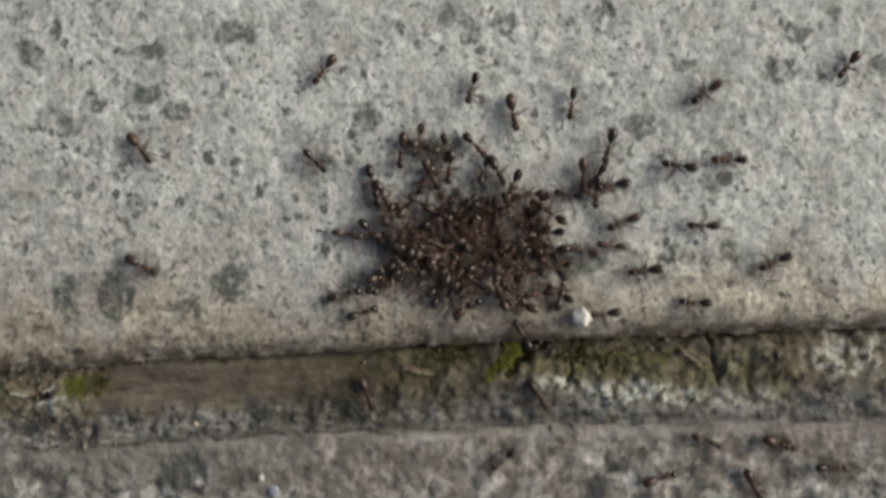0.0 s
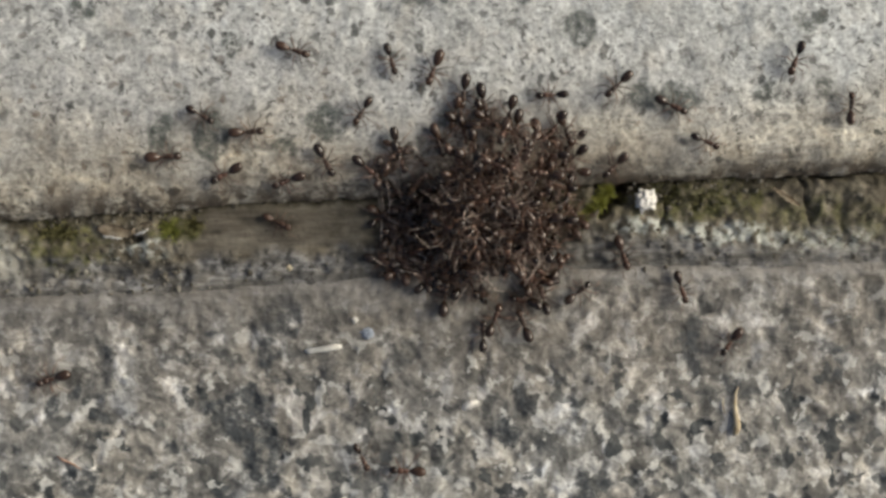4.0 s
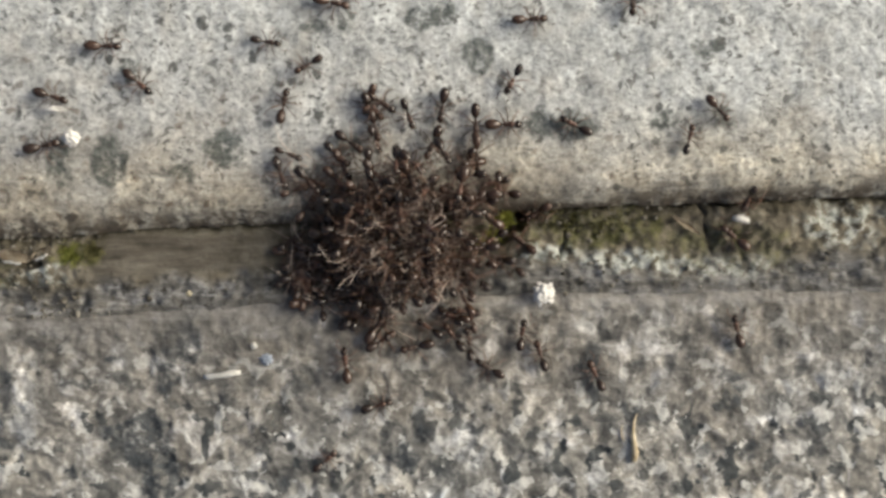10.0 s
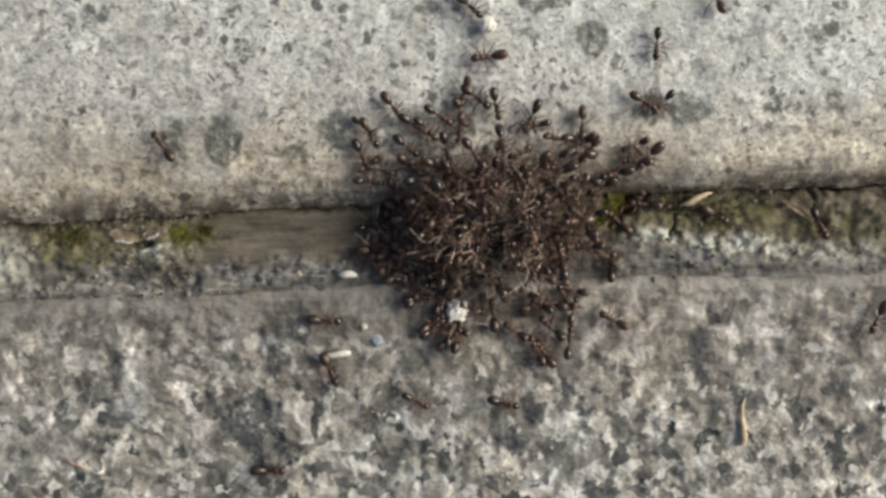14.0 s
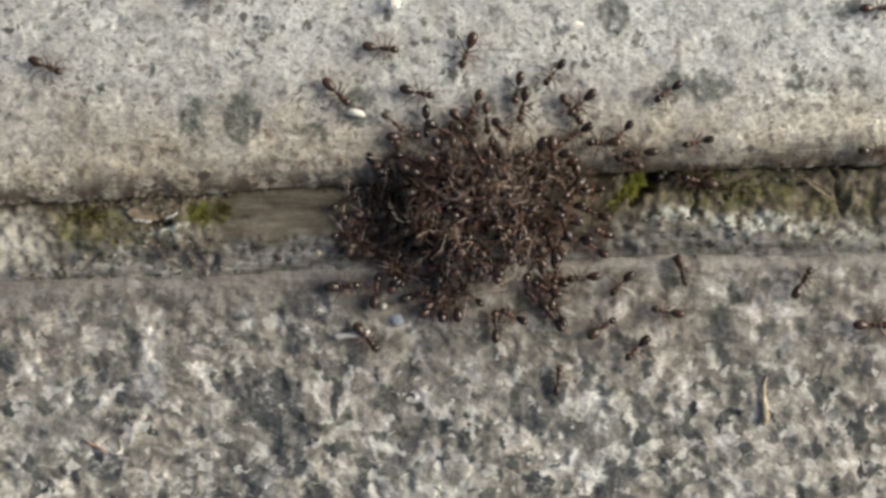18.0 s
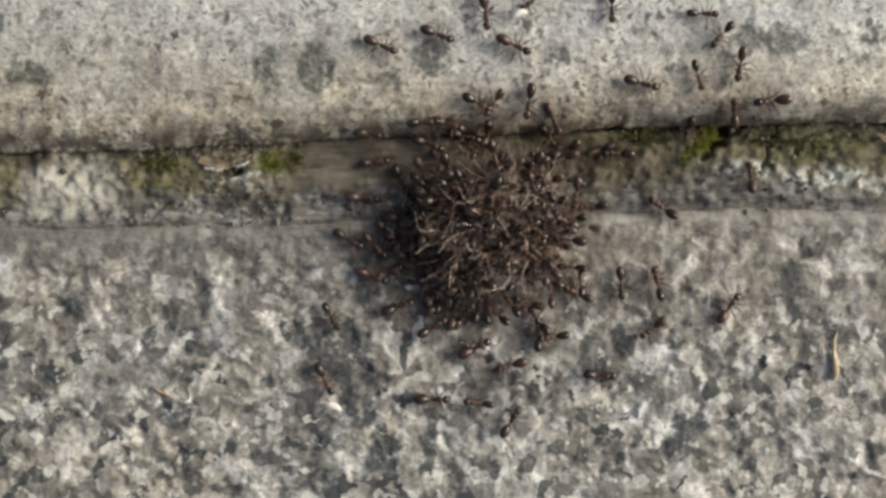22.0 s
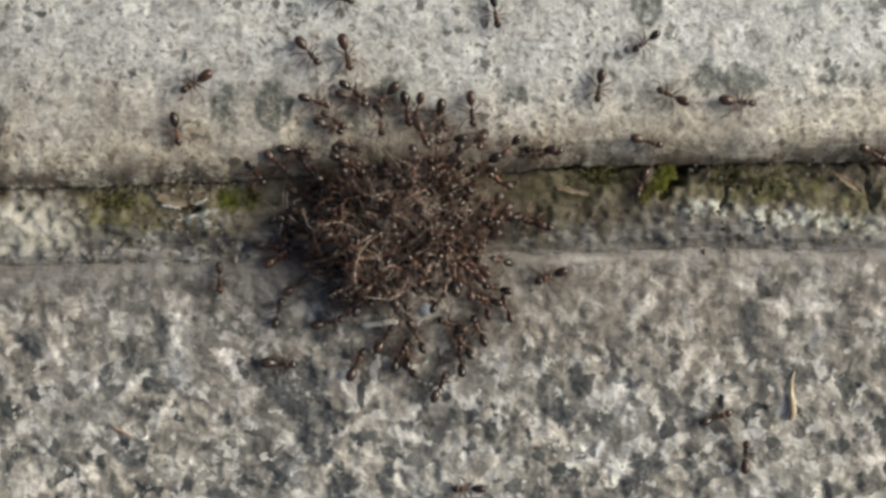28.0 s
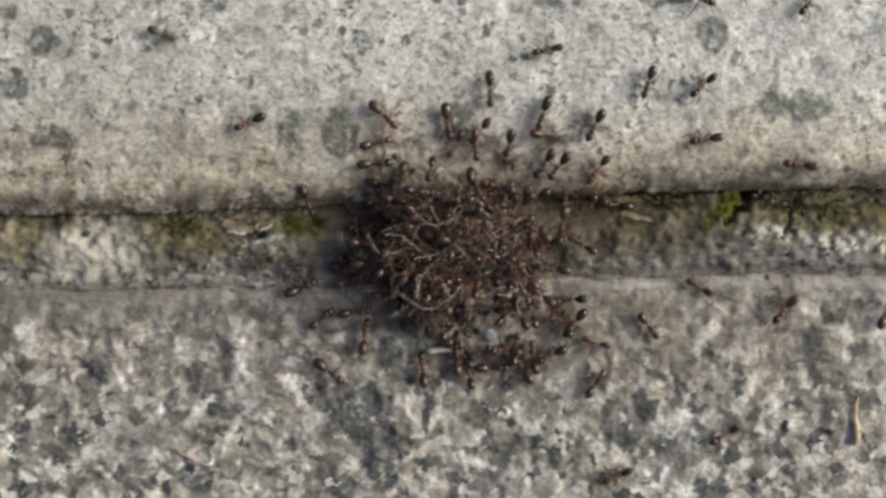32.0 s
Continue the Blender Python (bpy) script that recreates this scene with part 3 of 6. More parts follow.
def build_lower_stone():
    ds = np.concatenate([[-1.2, -0.9, -0.6, -0.4, -0.2], inwards(29, 0.2, 420)])
    x, d = np.meshgrid(XS, ds)
    y = lower_y(x) - d
    z = -0.1 - 0.15 * np.clip(1 - np.maximum(d, 0) / 1.2, 0, 1) ** 2 - 0.8 * np.maximum(-d, 0) + (0.13 * rough2(x, y, 1.9, 41) + 0.07 * rough2(x, y, 0.7, 42, 2)) * np.clip(0.15 + d / 1.2, 0.15, 1)
    z -= 0.5 * np.clip(rough2(x, y, 1.6, 43) - 0.25, 0, 1) * np.clip(d / 6, 0.3, 1)
    x, y, z = side_walls(x, y, z)
    d = lower_y(x) - y
    edge = rough2(x, y, 2.5, 46)
    marks = {"coarse": np.clip((d - 1 + 3 * rough2(x, y, 7, 47)) / 10, 0.5, 1), "whiter": np.clip((d - 7 + 4 * rough2(x, y, 8, 48)) / 13, 0, 1), "slate": np.clip(1.15 - d / (bent(x, (-60, 3.4), (-5, 2.8), (5, 1.3), (60, 1.2)) + 0.9 * edge), 0, 1) * (d < 8) * 0.8, "spot": spots(x, y, DARK_A, DARK_B, DARK_C),
             "pale": np.clip(1.3 - np.abs(d - 0.65 - 0.3 * edge) / (0.5 + 0.3 * rough2(x, y, 3.2, 49)).clip(0.12), 0, 1) * np.clip(bent(x, (-60, 0.1), (-2, 0.05), (3, 0.95), (22, 0.95), (28, 0.4), (60, 0.4)) * (0.75 + 0.8 * rough2(x, 2.5 * y, 7.0, 44)), 0, 1),
             "dirt": np.maximum(np.clip(1.05 - d / 5.5 + 0.45 * rough2(x, y, 5, 45), 0, 1) * 0.52, 0.5 * blob(x, y, 3, -11, 14, 5.5, 1.2))}
    sheet("paving_slab", x, y, z, DARK_GRANITE, marks, "coarse grey granite paving slab with dark crystals")


def build_mortar():
    ss = np.concatenate([[-0.10], np.linspace(-0.08, 1.16, 68), [1.18]])
    x, s = np.meshgrid(XS, ss)
    top, low = crack_y(x), lower_y(x) - 0.05
    y = top + (low - top) * s
    sm = np.clip(np.minimum((x + 26.5) / 2, (3 - x) / 5), 0, 1) * np.clip((0.62 - s) / 0.12, 0, 1)
    near = np.clip(1 - (top - y) / 0.9, 0, 1)
    bump = 0.42 * rough2(x, y, 2.2, 51) + 0.16 * rough2(x, y, 0.7, 52, 2)
    z = -0.25 + bump * (1 - 0.8 * sm) * np.clip((1.0 - s) / 0.14, 0.12, 1) - 0.6 * np.maximum(s - 1.0, 0) * 6 - 0.4 * np.clip((s - 0.5) / 0.15, 0, 1) * np.clip((0.95 - s) / 0.2, 0, 1) * np.clip((10 - x) / 14, 0.2, 1)
    z += 0.5 * blob(x, y, 39.1, 0.6, 4.2, 2.2, 0.9) - 0.35 * blob(x, y, 34.3, 0.6, 0.5, 2.0)
    z += 0.45 * blob(x, y, 16.5, -1.2, 3.0, 1.1, 0.9) - 3.0 * blob(x, y, 15.5, 1.2, 0.8, 0.75, 0.6) - 3.0 * blob(x, y, 16.5, 1.7, 1.2, 0.5, 0.6) - 1.8 * blob(0.8 * x - 0.6 * y, 0.6 * x + 0.8 * y, 0.8 * 14.6 - 0.6 * 0.1, 0.6 * 14.6 + 0.8 * 0.1, 0.36, 1.4, 0.6)
    z -= 0.9 * blob(x, y, -31.3, -2.9, 1.2, 0.5)
    z -= 0.8 * near ** 1.5 * bent(x, (-20, 0.35), (5, 0.8)) * (y < top) + 0.3 * np.clip(rough2(x, y, 1.0, 55) - 0.3, 0, 1) * (1 - sm)
    for cx, lean in ((20.3, 0.25), (33.9, -0.3)):
        z -= 0.9 * np.clip(1 - np.abs(x - cx - lean * y - 0.35 * rough2(x, y, 1.2, 56)) / 0.28, 0, 1) * np.clip((0.62 - s) / 0.1, 0, 1)
    deep = np.clip((gap_w(x) + 0.1 - (top - y)) / 0.25, 0, 1) * np.clip(gap_w(x) / 0.12, 0, 1)
    z -= 2.2 * deep * bent(x, (-60, 0.3), (2, 0.4), (9, 1.0), (20, 0.9), (60, 0.6))
    z[0], z[-1] = -5, -3
    slate = np.clip((s - 0.52 + 0.1 * rough2(x, y, 3, 53)) / 0.16, 0, 1)
    lichen = np.maximum.reduce([1.0 * blob(x, y, 26.0, -2.6, 4.6, 1.1), blob(x, y, 18.4, -1.9, 3.2, 1.0), 0.8 * blob(x, y, 46.5, 0.9, 4.0, 2.2),
                                0.7 * blob(x, y, 33.5, -3.2, 6.0, 1.2), 0.6 * blob(x, y, -30.6, -4.2, 3.0, 0.8), 0.5 * blob(x, y, 2.5, -4.2, 2.5, 1.0), 0.9 * blob(0.94 * x + 0.34 * y, 0.94 * y - 0.34 * x, -30.5, 6.9, 2.9, 0.4)])
    moss = np.maximum.reduce([0.9 * blob(x, y, -37.5, -3.4, 4.5, 2.2), blob(x, y, -26.6, -2.0, 2.6, 1.0), 0.75 * blob(x, y, 3.5, 0.3, 7.5, 1.8), 0.9 * blob(x, y, 23.5, 0.6, 7.5, 2.0),
                              0.6 * blob(x, y, 36, -1.0, 8.0, 2.0), 0.8 * blob(x, y, -53.0, -4.5, 1.6, 3.0)])
    # dirt plus contact shade, painted as a dark band below the kerb edge
    grime_and_shade = np.clip(1.1 - (top - y) / (1.3 + 0.8 * rough2(x, y, 2.5, 54)), 0, 1)
    grime_and_shade = np.maximum(grime_and_shade, 0.8 * blob(x, y, 1.5, -2.0, 11, 4.0, 0.9))
    chalk = blob(x, y, -46.3, -4.6, 5.0, 2.9, 0.5)
    sm = np.maximum(sm, blob(x, y, 12, -4.6, 8.5, 0.8, 0.7))
    marks = {"chalk": chalk, "grime_and_shade": grime_and_shade, "smooth": sm, "slate": slate * (1 - 0.7 * lichen), "lichen": lichen, "moss": moss}
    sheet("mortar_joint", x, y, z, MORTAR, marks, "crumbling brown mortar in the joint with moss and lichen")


def build_ground():
    xs = np.linspace(-30000, 30000, 41)
    x, y = np.meshgrid(xs, xs)
    sheet("ground", x, y, 0 * x - 25.0, SOIL, {}, "packed brown soil under the stones")


build_upper_stone()
build_lower_stone()
build_mortar()
build_ground()


# ---------------------------------------------------------------- mesh helpers for things
def part(name, bm, mat, parent=None, label=""):
    me = bpy.data.meshes.new(name)
    bm.to_mesh(me)
    bm.free()
    me.polygons.foreach_set("use_smooth", np.ones(len(me.polygons), bool))
    me.materials.append(mat)
    ob = new(name, me)
    if parent:
        ob.parent = parent
    if label:
        ob["label"] = label
    return ob


def oval(bm, at, radii, turn=0.0, taper=0.0, rings=7, round_=10):
    """A closed egg in millimetres, its long axis along x, turned up by degrees; taper narrows its front."""
    made = bmesh.ops.create_uvsphere(bm, u_segments=round_, v_segments=rings, radius=1.0)["verts"]
    for v in made:
        p = Vector((v.co.z, v.co.y, v.co.x))
        k = 1 - taper * p.x
        p = Vector((p.x * radii[0], p.y * radii[1] * k, p.z * radii[2] * k))
        v.co = ((pose(0, 0, 0, 0, -turn) @ p) + Vector(at)) * MM
    return made


def tube(bm, points, radii, sides=5):
    """A limb through points in millimetres."""
    rings = []
    for i, p in enumerate(points):
        p = Vector(p)
        a, b2 = Vector(points[max(i - 1, 0)]), Vector(points[min(i + 1, len(points) - 1)])
        way = (b2 - a).normalized()
        s = way.cross(Vector((0.13, 0.27, 0.95))).normalized()
        u = way.cross(s)
        rings.append([bm.verts.new((p + radii[i] * (math.cos(k * math.tau / sides) * s + math.sin(k * math.tau / sides) * u)) * MM) for k in range(sides)])
    for one, two in zip(rings, rings[1:]):
        for k in range(sides):
            bm.faces.new((one[k], one[(k + 1) % sides], two[(k + 1) % sides], two[k]))
    bm.faces.new(rings[0][::-1])
    bm.faces.new(rings[-1])


def bowed(points, bow):
    """Seven points of a limb whose joints are rounded and which bends sideways."""
    p = [Vector(q) for q in points]
    line = [p[0]]
    for a, b2 in zip(p, p[1:]):
        line += [a.lerp(b2, 0.35), a.lerp(b2, 0.75)]
    side = (p[-1] - p[0]).cross(Vector((0, 0, 1))).normalized()
    return [q + side * bow * math.sin(math.pi * n / 6) for n, q in enumerate(line)]


def shoulder(pair, side):
    return Vector(((0.36, 0.10, -0.14)[pair], side * 0.17, 0.52))


LEG_LINES = [
    [(0, 0, 0), (0.26, 0.50, 0.46), (0.50, 0.82, 0.02), (0.72, 1.02, -0.50)],
    [(0, 0, 0), (-0.02, 0.62, 0.50), (-0.05, 1.02, 0.00), (-0.02, 1.36, -0.50)],
    [(0, 0, 0), (-0.42, 0.58, 0.52), (-0.72, 0.98, 0.04), (-1.06, 1.30, -0.50)],
]


def make_ant(rng, bulge, splay=0.12, reach=1.0, limb=None):
    """One worker ant, 3.4 mm long, its head towards +x and its feet on z = 0."""
    ant, limb = new("ant"), limb or LEG_DARK
    bm = bmesh.new()
    oval(bm, (0.88, 0, 0.70), (0.37, 0.32, 0.25), -14, 0.16)
    part("head", bm, SHELL, ant, "dark brown head")
    bm = bmesh.new()
    oval(bm, (0.34, 0, 0.72), (0.29, 0.24, 0.24), 6, 0.0)
    oval(bm, (-0.04, 0, 0.66), (0.31, 0.18, 0.20), 4, -0.12)
    part("thorax", bm, BREAST, ant, "red-brown thorax")
    bm = bmesh.new()
    oval(bm, (-0.40, 0, 0.60), (0.10, 0.11, 0.19), 0, 0, 5, 8)
    tube(bm, [(-0.28, 0, 0.56), (-0.40, 0, 0.54), (-0.54, 0, 0.60)], [0.06, 0.05, 0.06])
    part("waist", bm, BREAST, ant)
    bm = bmesh.new()
    oval(bm, (-1.06, 0, 0.72), (0.63 * bulge, 0.385 * bulge, 0.37 * bulge), -8, 0.16, 9, 12)
    part("gaster", bm, SHELL, ant, "glossy dark gaster")
    for side in (1, -1):
        bm = bmesh.new()
        s = rng.uniform(0.8, 1.2)
        tube(bm, [(1.08, side * 0.15, 0.80), (1.26, side * 0.50 * s, 0.98), (1.50, side * 0.52 * s, 0.84), (1.86, side * 0.40 * s, 0.52)], [0.035, 0.032, 0.038, 0.042])
        part("antenna", bm, limb, ant)
        for pair in range(3):
            bm = bmesh.new()
            k, up = rng.uniform(-splay, splay), rng.uniform(-1, 1) * max(0.0, splay - 0.12)
            pts = [((x + k * y) * reach, y * side * reach, z * reach + up * y) for x, y, z in LEG_LINES[pair]]
            thin = 0.75 if reach < 1.02 else 0.8 if reach < 1.3 else 0.7
            radii = [0.085 * thin, 0.062 * thin, 0.050 * thin, 0.032 * thin]
            if reach > 1.02:
                pts, radii = bowed(pts, rng.uniform(-0.2, 0.2)), [r * thin * (0.62 if limb is LEG else 0.9) for r in (0.085, 0.075, 0.068, 0.062, 0.054, 0.046, 0.036)]
            tube(bm, pts, radii)
            leg = part("leg", bm, limb, ant)
            leg.location = shoulder(pair, side) * MM
    return ant


# ---------------------------------------------------------------- the swarm
SWARM_EARLY = [
    (0, 12.2, 12.0, 9.8, 7.0), (1, 9.8, 9.8, 9.8, 7.0), (2, 7.3, 5.1, 8.9, 6.8), (3, 6.8, 1.2, 9.4, 6.5), (4, 3.8, -0.2, 7.8, 7.8),
    (7, 2.0, -0.6, 10.3, 8.9), (8, 3.3, -0.9, 8.9, 8.4), (9, 2.5, -1.0, 10.5, 8.4), (10, 6.3, 0.2, 8.6, 8.4), (11, 1.9, -1.5, 10.5, 7.8),
    (12, 3.3, -0.4, 10.3, 8.4), (13, 4.2, 0.4, 9.7, 7.8),
]
SWARM_LATE = [
    (14, 3.5, -0.1, 10.8, 8.4), (17, 2.4, -0.0, 9.7, 7.0), (18, 1.1, -1.4, 10.3, 7.6),
    (19, -2.8, -1.6, 10.0, 9.2), (20, -4.5, -2.9, 10.3, 8.9), (21, -6.2, -4.9, 9.4, 8.4), (22, -5.2, -7.4, 8.6, 8.6), (23, -6.1, -7.5, 9.4, 8.1),
    (24, -7.6, -7.4, 9.4, 8.6), (25, -7.7, -5.2, 10.3, 8.1), (28, -9.7, -4.1, 10.8, 10.0), (29, -7.6, -2.5, 10.0, 9.2), (30, -9.4, -3.9, 10.3, 9.2),
    (31, -9.3, -4.0, 10.3, 8.6), (32, -10.2, -3.8, 11.1, 8.4),
]
SWARM = SWARM_EARLY + SWARM_LATE


def swarm_at(t):
    """Middle, half width and half depth of the swarm, in millimetres, and its height."""
    k = [np.interp(t, [r[0] for r in SWARM], [r[n] for r in SWARM]) * (1 if n < 3 else 0.94) for n in (1, 2, 3, 4)]
    return (*k, float(np.interp(t, [0, 2, 4, 32], [2.8, 3.8, 6.6, 7.3])))


def heap_z(x, y, t):
    """Height of ground and swarm together."""
    cx, cy, rx, ry, high = swarm_at(t)
    r2 = ((x - cx) / rx) ** 2 + ((y - cy) / ry) ** 2
    return float(ground_z(x, y)) * min(1.0, max(0.25, r2)) + high * max(0.0, 1 - r2) ** 0.58


def standing(x, y, heading, t):
    """The pose of an ant that stands there, leaning with the slope."""
    g = 0.7
    dx = (heap_z(x + g, y, t) - heap_z(x - g, y, t)) / (2 * g)
    dy = (heap_z(x, y + g, t) - heap_z(x, y - g, t)) / (2 * g)
    up = Vector((-max(-1.2, min(1.2, dx)), -max(-1.2, min(1.2, dy)), 1)).normalized()
    ahead = Vector((math.cos(radians(heading)), math.sin(radians(heading)), 0))
    ahead = (ahead - up * ahead.dot(up)).normalized()
    turn = Matrix((ahead, up.cross(ahead), up)).transposed().to_4x4()
    return Matrix.Translation((x * MM, y * MM, (heap_z(x, y, t) + 0.05) * MM)) @ turn


def turn_to(a, b):
    return (b - a + 180) % 360 - 180


def crawl(*keys):
    """Rows for walk() from (seconds, x, y, heading): an ant turns, runs and turns again between them."""
    rows = []
    for (t0, x0, y0, h0), (t1, x1, y1, h1) in zip(keys, keys[1:]):
        far = math.hypot(x1 - x0, y1 - y0)
        if far > 5:
            run = math.degrees(math.atan2(y1 - y0, x1 - x0))
            if abs(turn_to(h0, run)) + abs(turn_to(h1, run)) > 200:
                run += 180
            a, b2 = turn_to(h0, run), turn_to(run, h1)
            plan = [(0, h0), (0.09, h0 + a / 3), (0.17, h0 + a * 2 / 3), (0.26, run), (0.74, run), (0.83, run + b2 / 3), (0.91, run + b2 * 2 / 3)]
        else:
            a = turn_to(h0, h1)
            plan = [(0, h0), (0.33, h0 + a / 3), (0.67, h0 + a * 2 / 3)]
        for f, h in plan:
            t = t0 + f * (t1 - t0)
            rows.append((t, standing(x0 + f * (x1 - x0), y0 + f * (y1 - y0), h, t)))
    t, x, y, h = keys[-1]
    rows.append((t, standing(x, y, h, t)))
    return rows


def clinging(rng, role, late=False):
    """Rows for an ant of the heap, stirring all the time: at the rim with its head inwards, on the dome with its gaster
    out, lying across the others, or low in the joint beside the heap. A late one runs in from far up the kerb."""
    th, yaw, roll, low = rng.uniform(0, math.tau), 0.0, 0.0, False
    if role == "rim":
        # in loose chains that reach out of the heap
        th = math.tau * (rng.randrange(17) + 0.35 * rng.gauss(0, 1)) / 17
        r, depth, yaw, steep = rng.uniform(0.62, 1.42), 0.9, rng.gauss(0, 30), rng.uniform(-4, 14)
    elif role == "dome":
        r, depth, yaw, steep = math.sqrt(rng.uniform(0.02, 0.74)), rng.uniform(0.15, 0.85), rng.gauss(0, 40), rng.uniform(-25, 50)
        roll = rng.uniform(-50, 50)
    elif role == "skirt":
        th, low = math.pi + rng.gauss(0.3, 0.45), True
        r, depth, yaw, steep = rng.uniform(0.75, 1.4), 0.5, rng.gauss(0, 70), rng.uniform(-4, 10)
    else:
        r, depth, yaw, steep = math.sqrt(rng.uniform(0.0, 0.66)), rng.uniform(0.45, 1.05), rng.gauss(0, 60), rng.uniform(-35, 20)
        roll = 180 + rng.gauss(0, 45)
    drift = rng.choice((-1, 1)) * rng.uniform(0.0, 0.03)
    restless = rng.random() < 0.3
    stir, wag, step = (0.075, 16, 0.2) if restless else (0.035, 10, 0.5)
    start, door = rng.uniform(0.2, 2.4), (rng.uniform(-30, 40), rng.uniform(46, 70))
    rows, t = [], 0.0
    while t <= 32.01:
        cx, cy, rx, ry, high = swarm_at(t)
        ang = th + drift * t + rng.gauss(0, 0.05)
        uneven = 0.97 + 0.08 * math.sin(2 * ang + 0.31 * t) + 0.07 * math.sin(3 * ang - 0.47 * t + 1) + 0.09 * math.sin(7 * ang + 0.2 * t)
        loose = float(np.interp(t, [0, 2, 4], [1.15, 1.12, 1.06] if role == "rim" else [0.82, 0.82, 0.82]))
        if low:
            loose = float(np.interp(t, [0, 3, 5, 19, 22, 32], [0.9, 1.05, 1.12, 1.1, 0.8, 0.8]))
        k = max(0.05, (r * loose + rng.gauss(0, stir)) * uneven)
        x, y = cx + rx * k * math.cos(ang), cy + ry * k * math.sin(ang)
        heading = math.degrees(ang) + 180 + yaw + rng.gauss(0, wag)
        way = min(1.0, max(0.0, (t - start) / 1.6)) if late else 1.0
        if way < 1:
            x, y = door[0] + (x - door[0]) * way, door[1] + (y - door[1]) * way
            rows.append((t, standing(x, y, math.degrees(math.atan2(cy - door[1], cx - door[0])) + rng.gauss(0, 12), t)))
        else:
            base = float(ground_z(x, y))
            z = base if low else heap_z(x, y, t)
            z = base + (z - base) * depth + 0.1 if z > base else base + 0.05
            m = pose(x * MM, y * MM, z * MM, 0, 0, heading)
            rows.append((t, m @ pose(0, 0, 0, roll, steep + rng.gauss(0, 5), 0)))
        t += step if t else step / 2
    return rows


def make_ants():
    rng = random.Random(5)
    kinds = [make_ant(rng, b) for b in (1.0, 1.1, 0.9, 1.04)]
    runners, heap = [], []
    for n in range(46):
        ob = kinds[n] if n < 4 else copy_thing(kinds[n % 4], pose(0, 0, 0))
        k = rng.uniform(1.06, 1.22)
        ob.scale = (k, k, k)
        runners.append(tagged(ob, "dark brown worker ant running over the granite", "ant", "ants of the swarm"))
    tangled = [make_ant(rng, b, 0.6, 1.05 + (0.75, 0.75, 1.0)[n // 2] * (n % 2), LEG if n in (1, 5) else LEG_DARK) for n, b in enumerate((0.95, 0.78, 0.95, 0.82, 1.0, 0.78))]
    for n in range(224):
        ob = tangled[n] if n < 6 else copy_thing(tangled[n % 6], pose(0, 0, 0))
        k = rng.uniform(1.0, 1.2)
        ob.scale = (k, k, k)
        heap.append(tagged(ob, "dark brown worker ant clinging to the heap of ants", "ant", "ants of the swarm"))
    return runners, heap


# ---------------------------------------------------------------- crumbs and litter
def lump(name, size, seed, spiky, mat, label, category, squash=0.7):
    """An uneven grain, half as wide as size on average, in millimetres, resting on z = 0."""
    bm = bmesh.new()
    bmesh.ops.create_icosphere(bm, subdivisions=4, radius=1.0)
    for v in bm.verts:
        n = v.co.normalized()
        k = 1 + 0.28 * noise.noise(n * 1.6 + Vector((seed, 0, 0))) + spiky * noise.noise(n * 3.4 + Vector((0, seed, 0))) + 0.08 * noise.noise(n * 8 + Vector((0, 0, seed)))
        v.co = Vector((n.x * k, n.y * k, n.z * k * squash + squash * 0.85)) * size * MM
    return tagged(part(name, bm, mat), label, category)


def grub(name, seed):
    """A slim white larva."""
    bm = bmesh.new()
    pts = [(-0.9, 0, 0.3), (-0.6, 0.05, 0.38), (-0.2, 0.12, 0.42), (0.25, 0.12, 0.40), (0.6, 0.03, 0.35), (0.85, -0.08, 0.3)]
    tube(bm, pts, [0.10, 0.27, 0.35, 0.34, 0.26, 0.09], 9)
    return tagged(part(name, bm, CRUMB), "slim white larva carried by an ant", "larva")


def moss_tuft(x, y, rx, ry, count, mat, label, tall=0.5):
    rng = random.Random(int(x * 10))
    bm = bmesh.new()
    for _ in range(2 * count):
        a, r = rng.uniform(0, math.tau), min(1.5, abs(rng.gauss(0, 0.68)))
        px, py = x + rx * r * math.cos(a), y + ry * r * math.sin(a)
        base = Vector((px, py, -0.5))
        lean = Vector((rng.gauss(0, 0.5), rng.gauss(0, 0.5), 1)).normalized()
        side = lean.cross(Vector((math.cos(a * 5), math.sin(a * 5), 0.1))).normalized()
        long, wide = tall * rng.uniform(0.7, 1.5) * max(0.3, 1.1 - 0.5 * r) + 0.35, rng.uniform(0.06, 0.10)
        bow = lean.cross(side) * long * 0.25
        rows = []
        for f, k in ((0, 0.7), (0.5, 1.0), (1.0, 0.12)):
            c = base + lean * long * f + bow * f * f
            rows.append((bm.verts.new((c - side * wide * k) * MM), bm.verts.new((c + side * wide * k) * MM)))
        for one, two in zip(rows, rows[1:]):
            bm.faces.new((one[0], one[1], two[1], two[0]))
    return tagged(part("moss_tuft", bm, mat), label, "moss", kind="stuff")


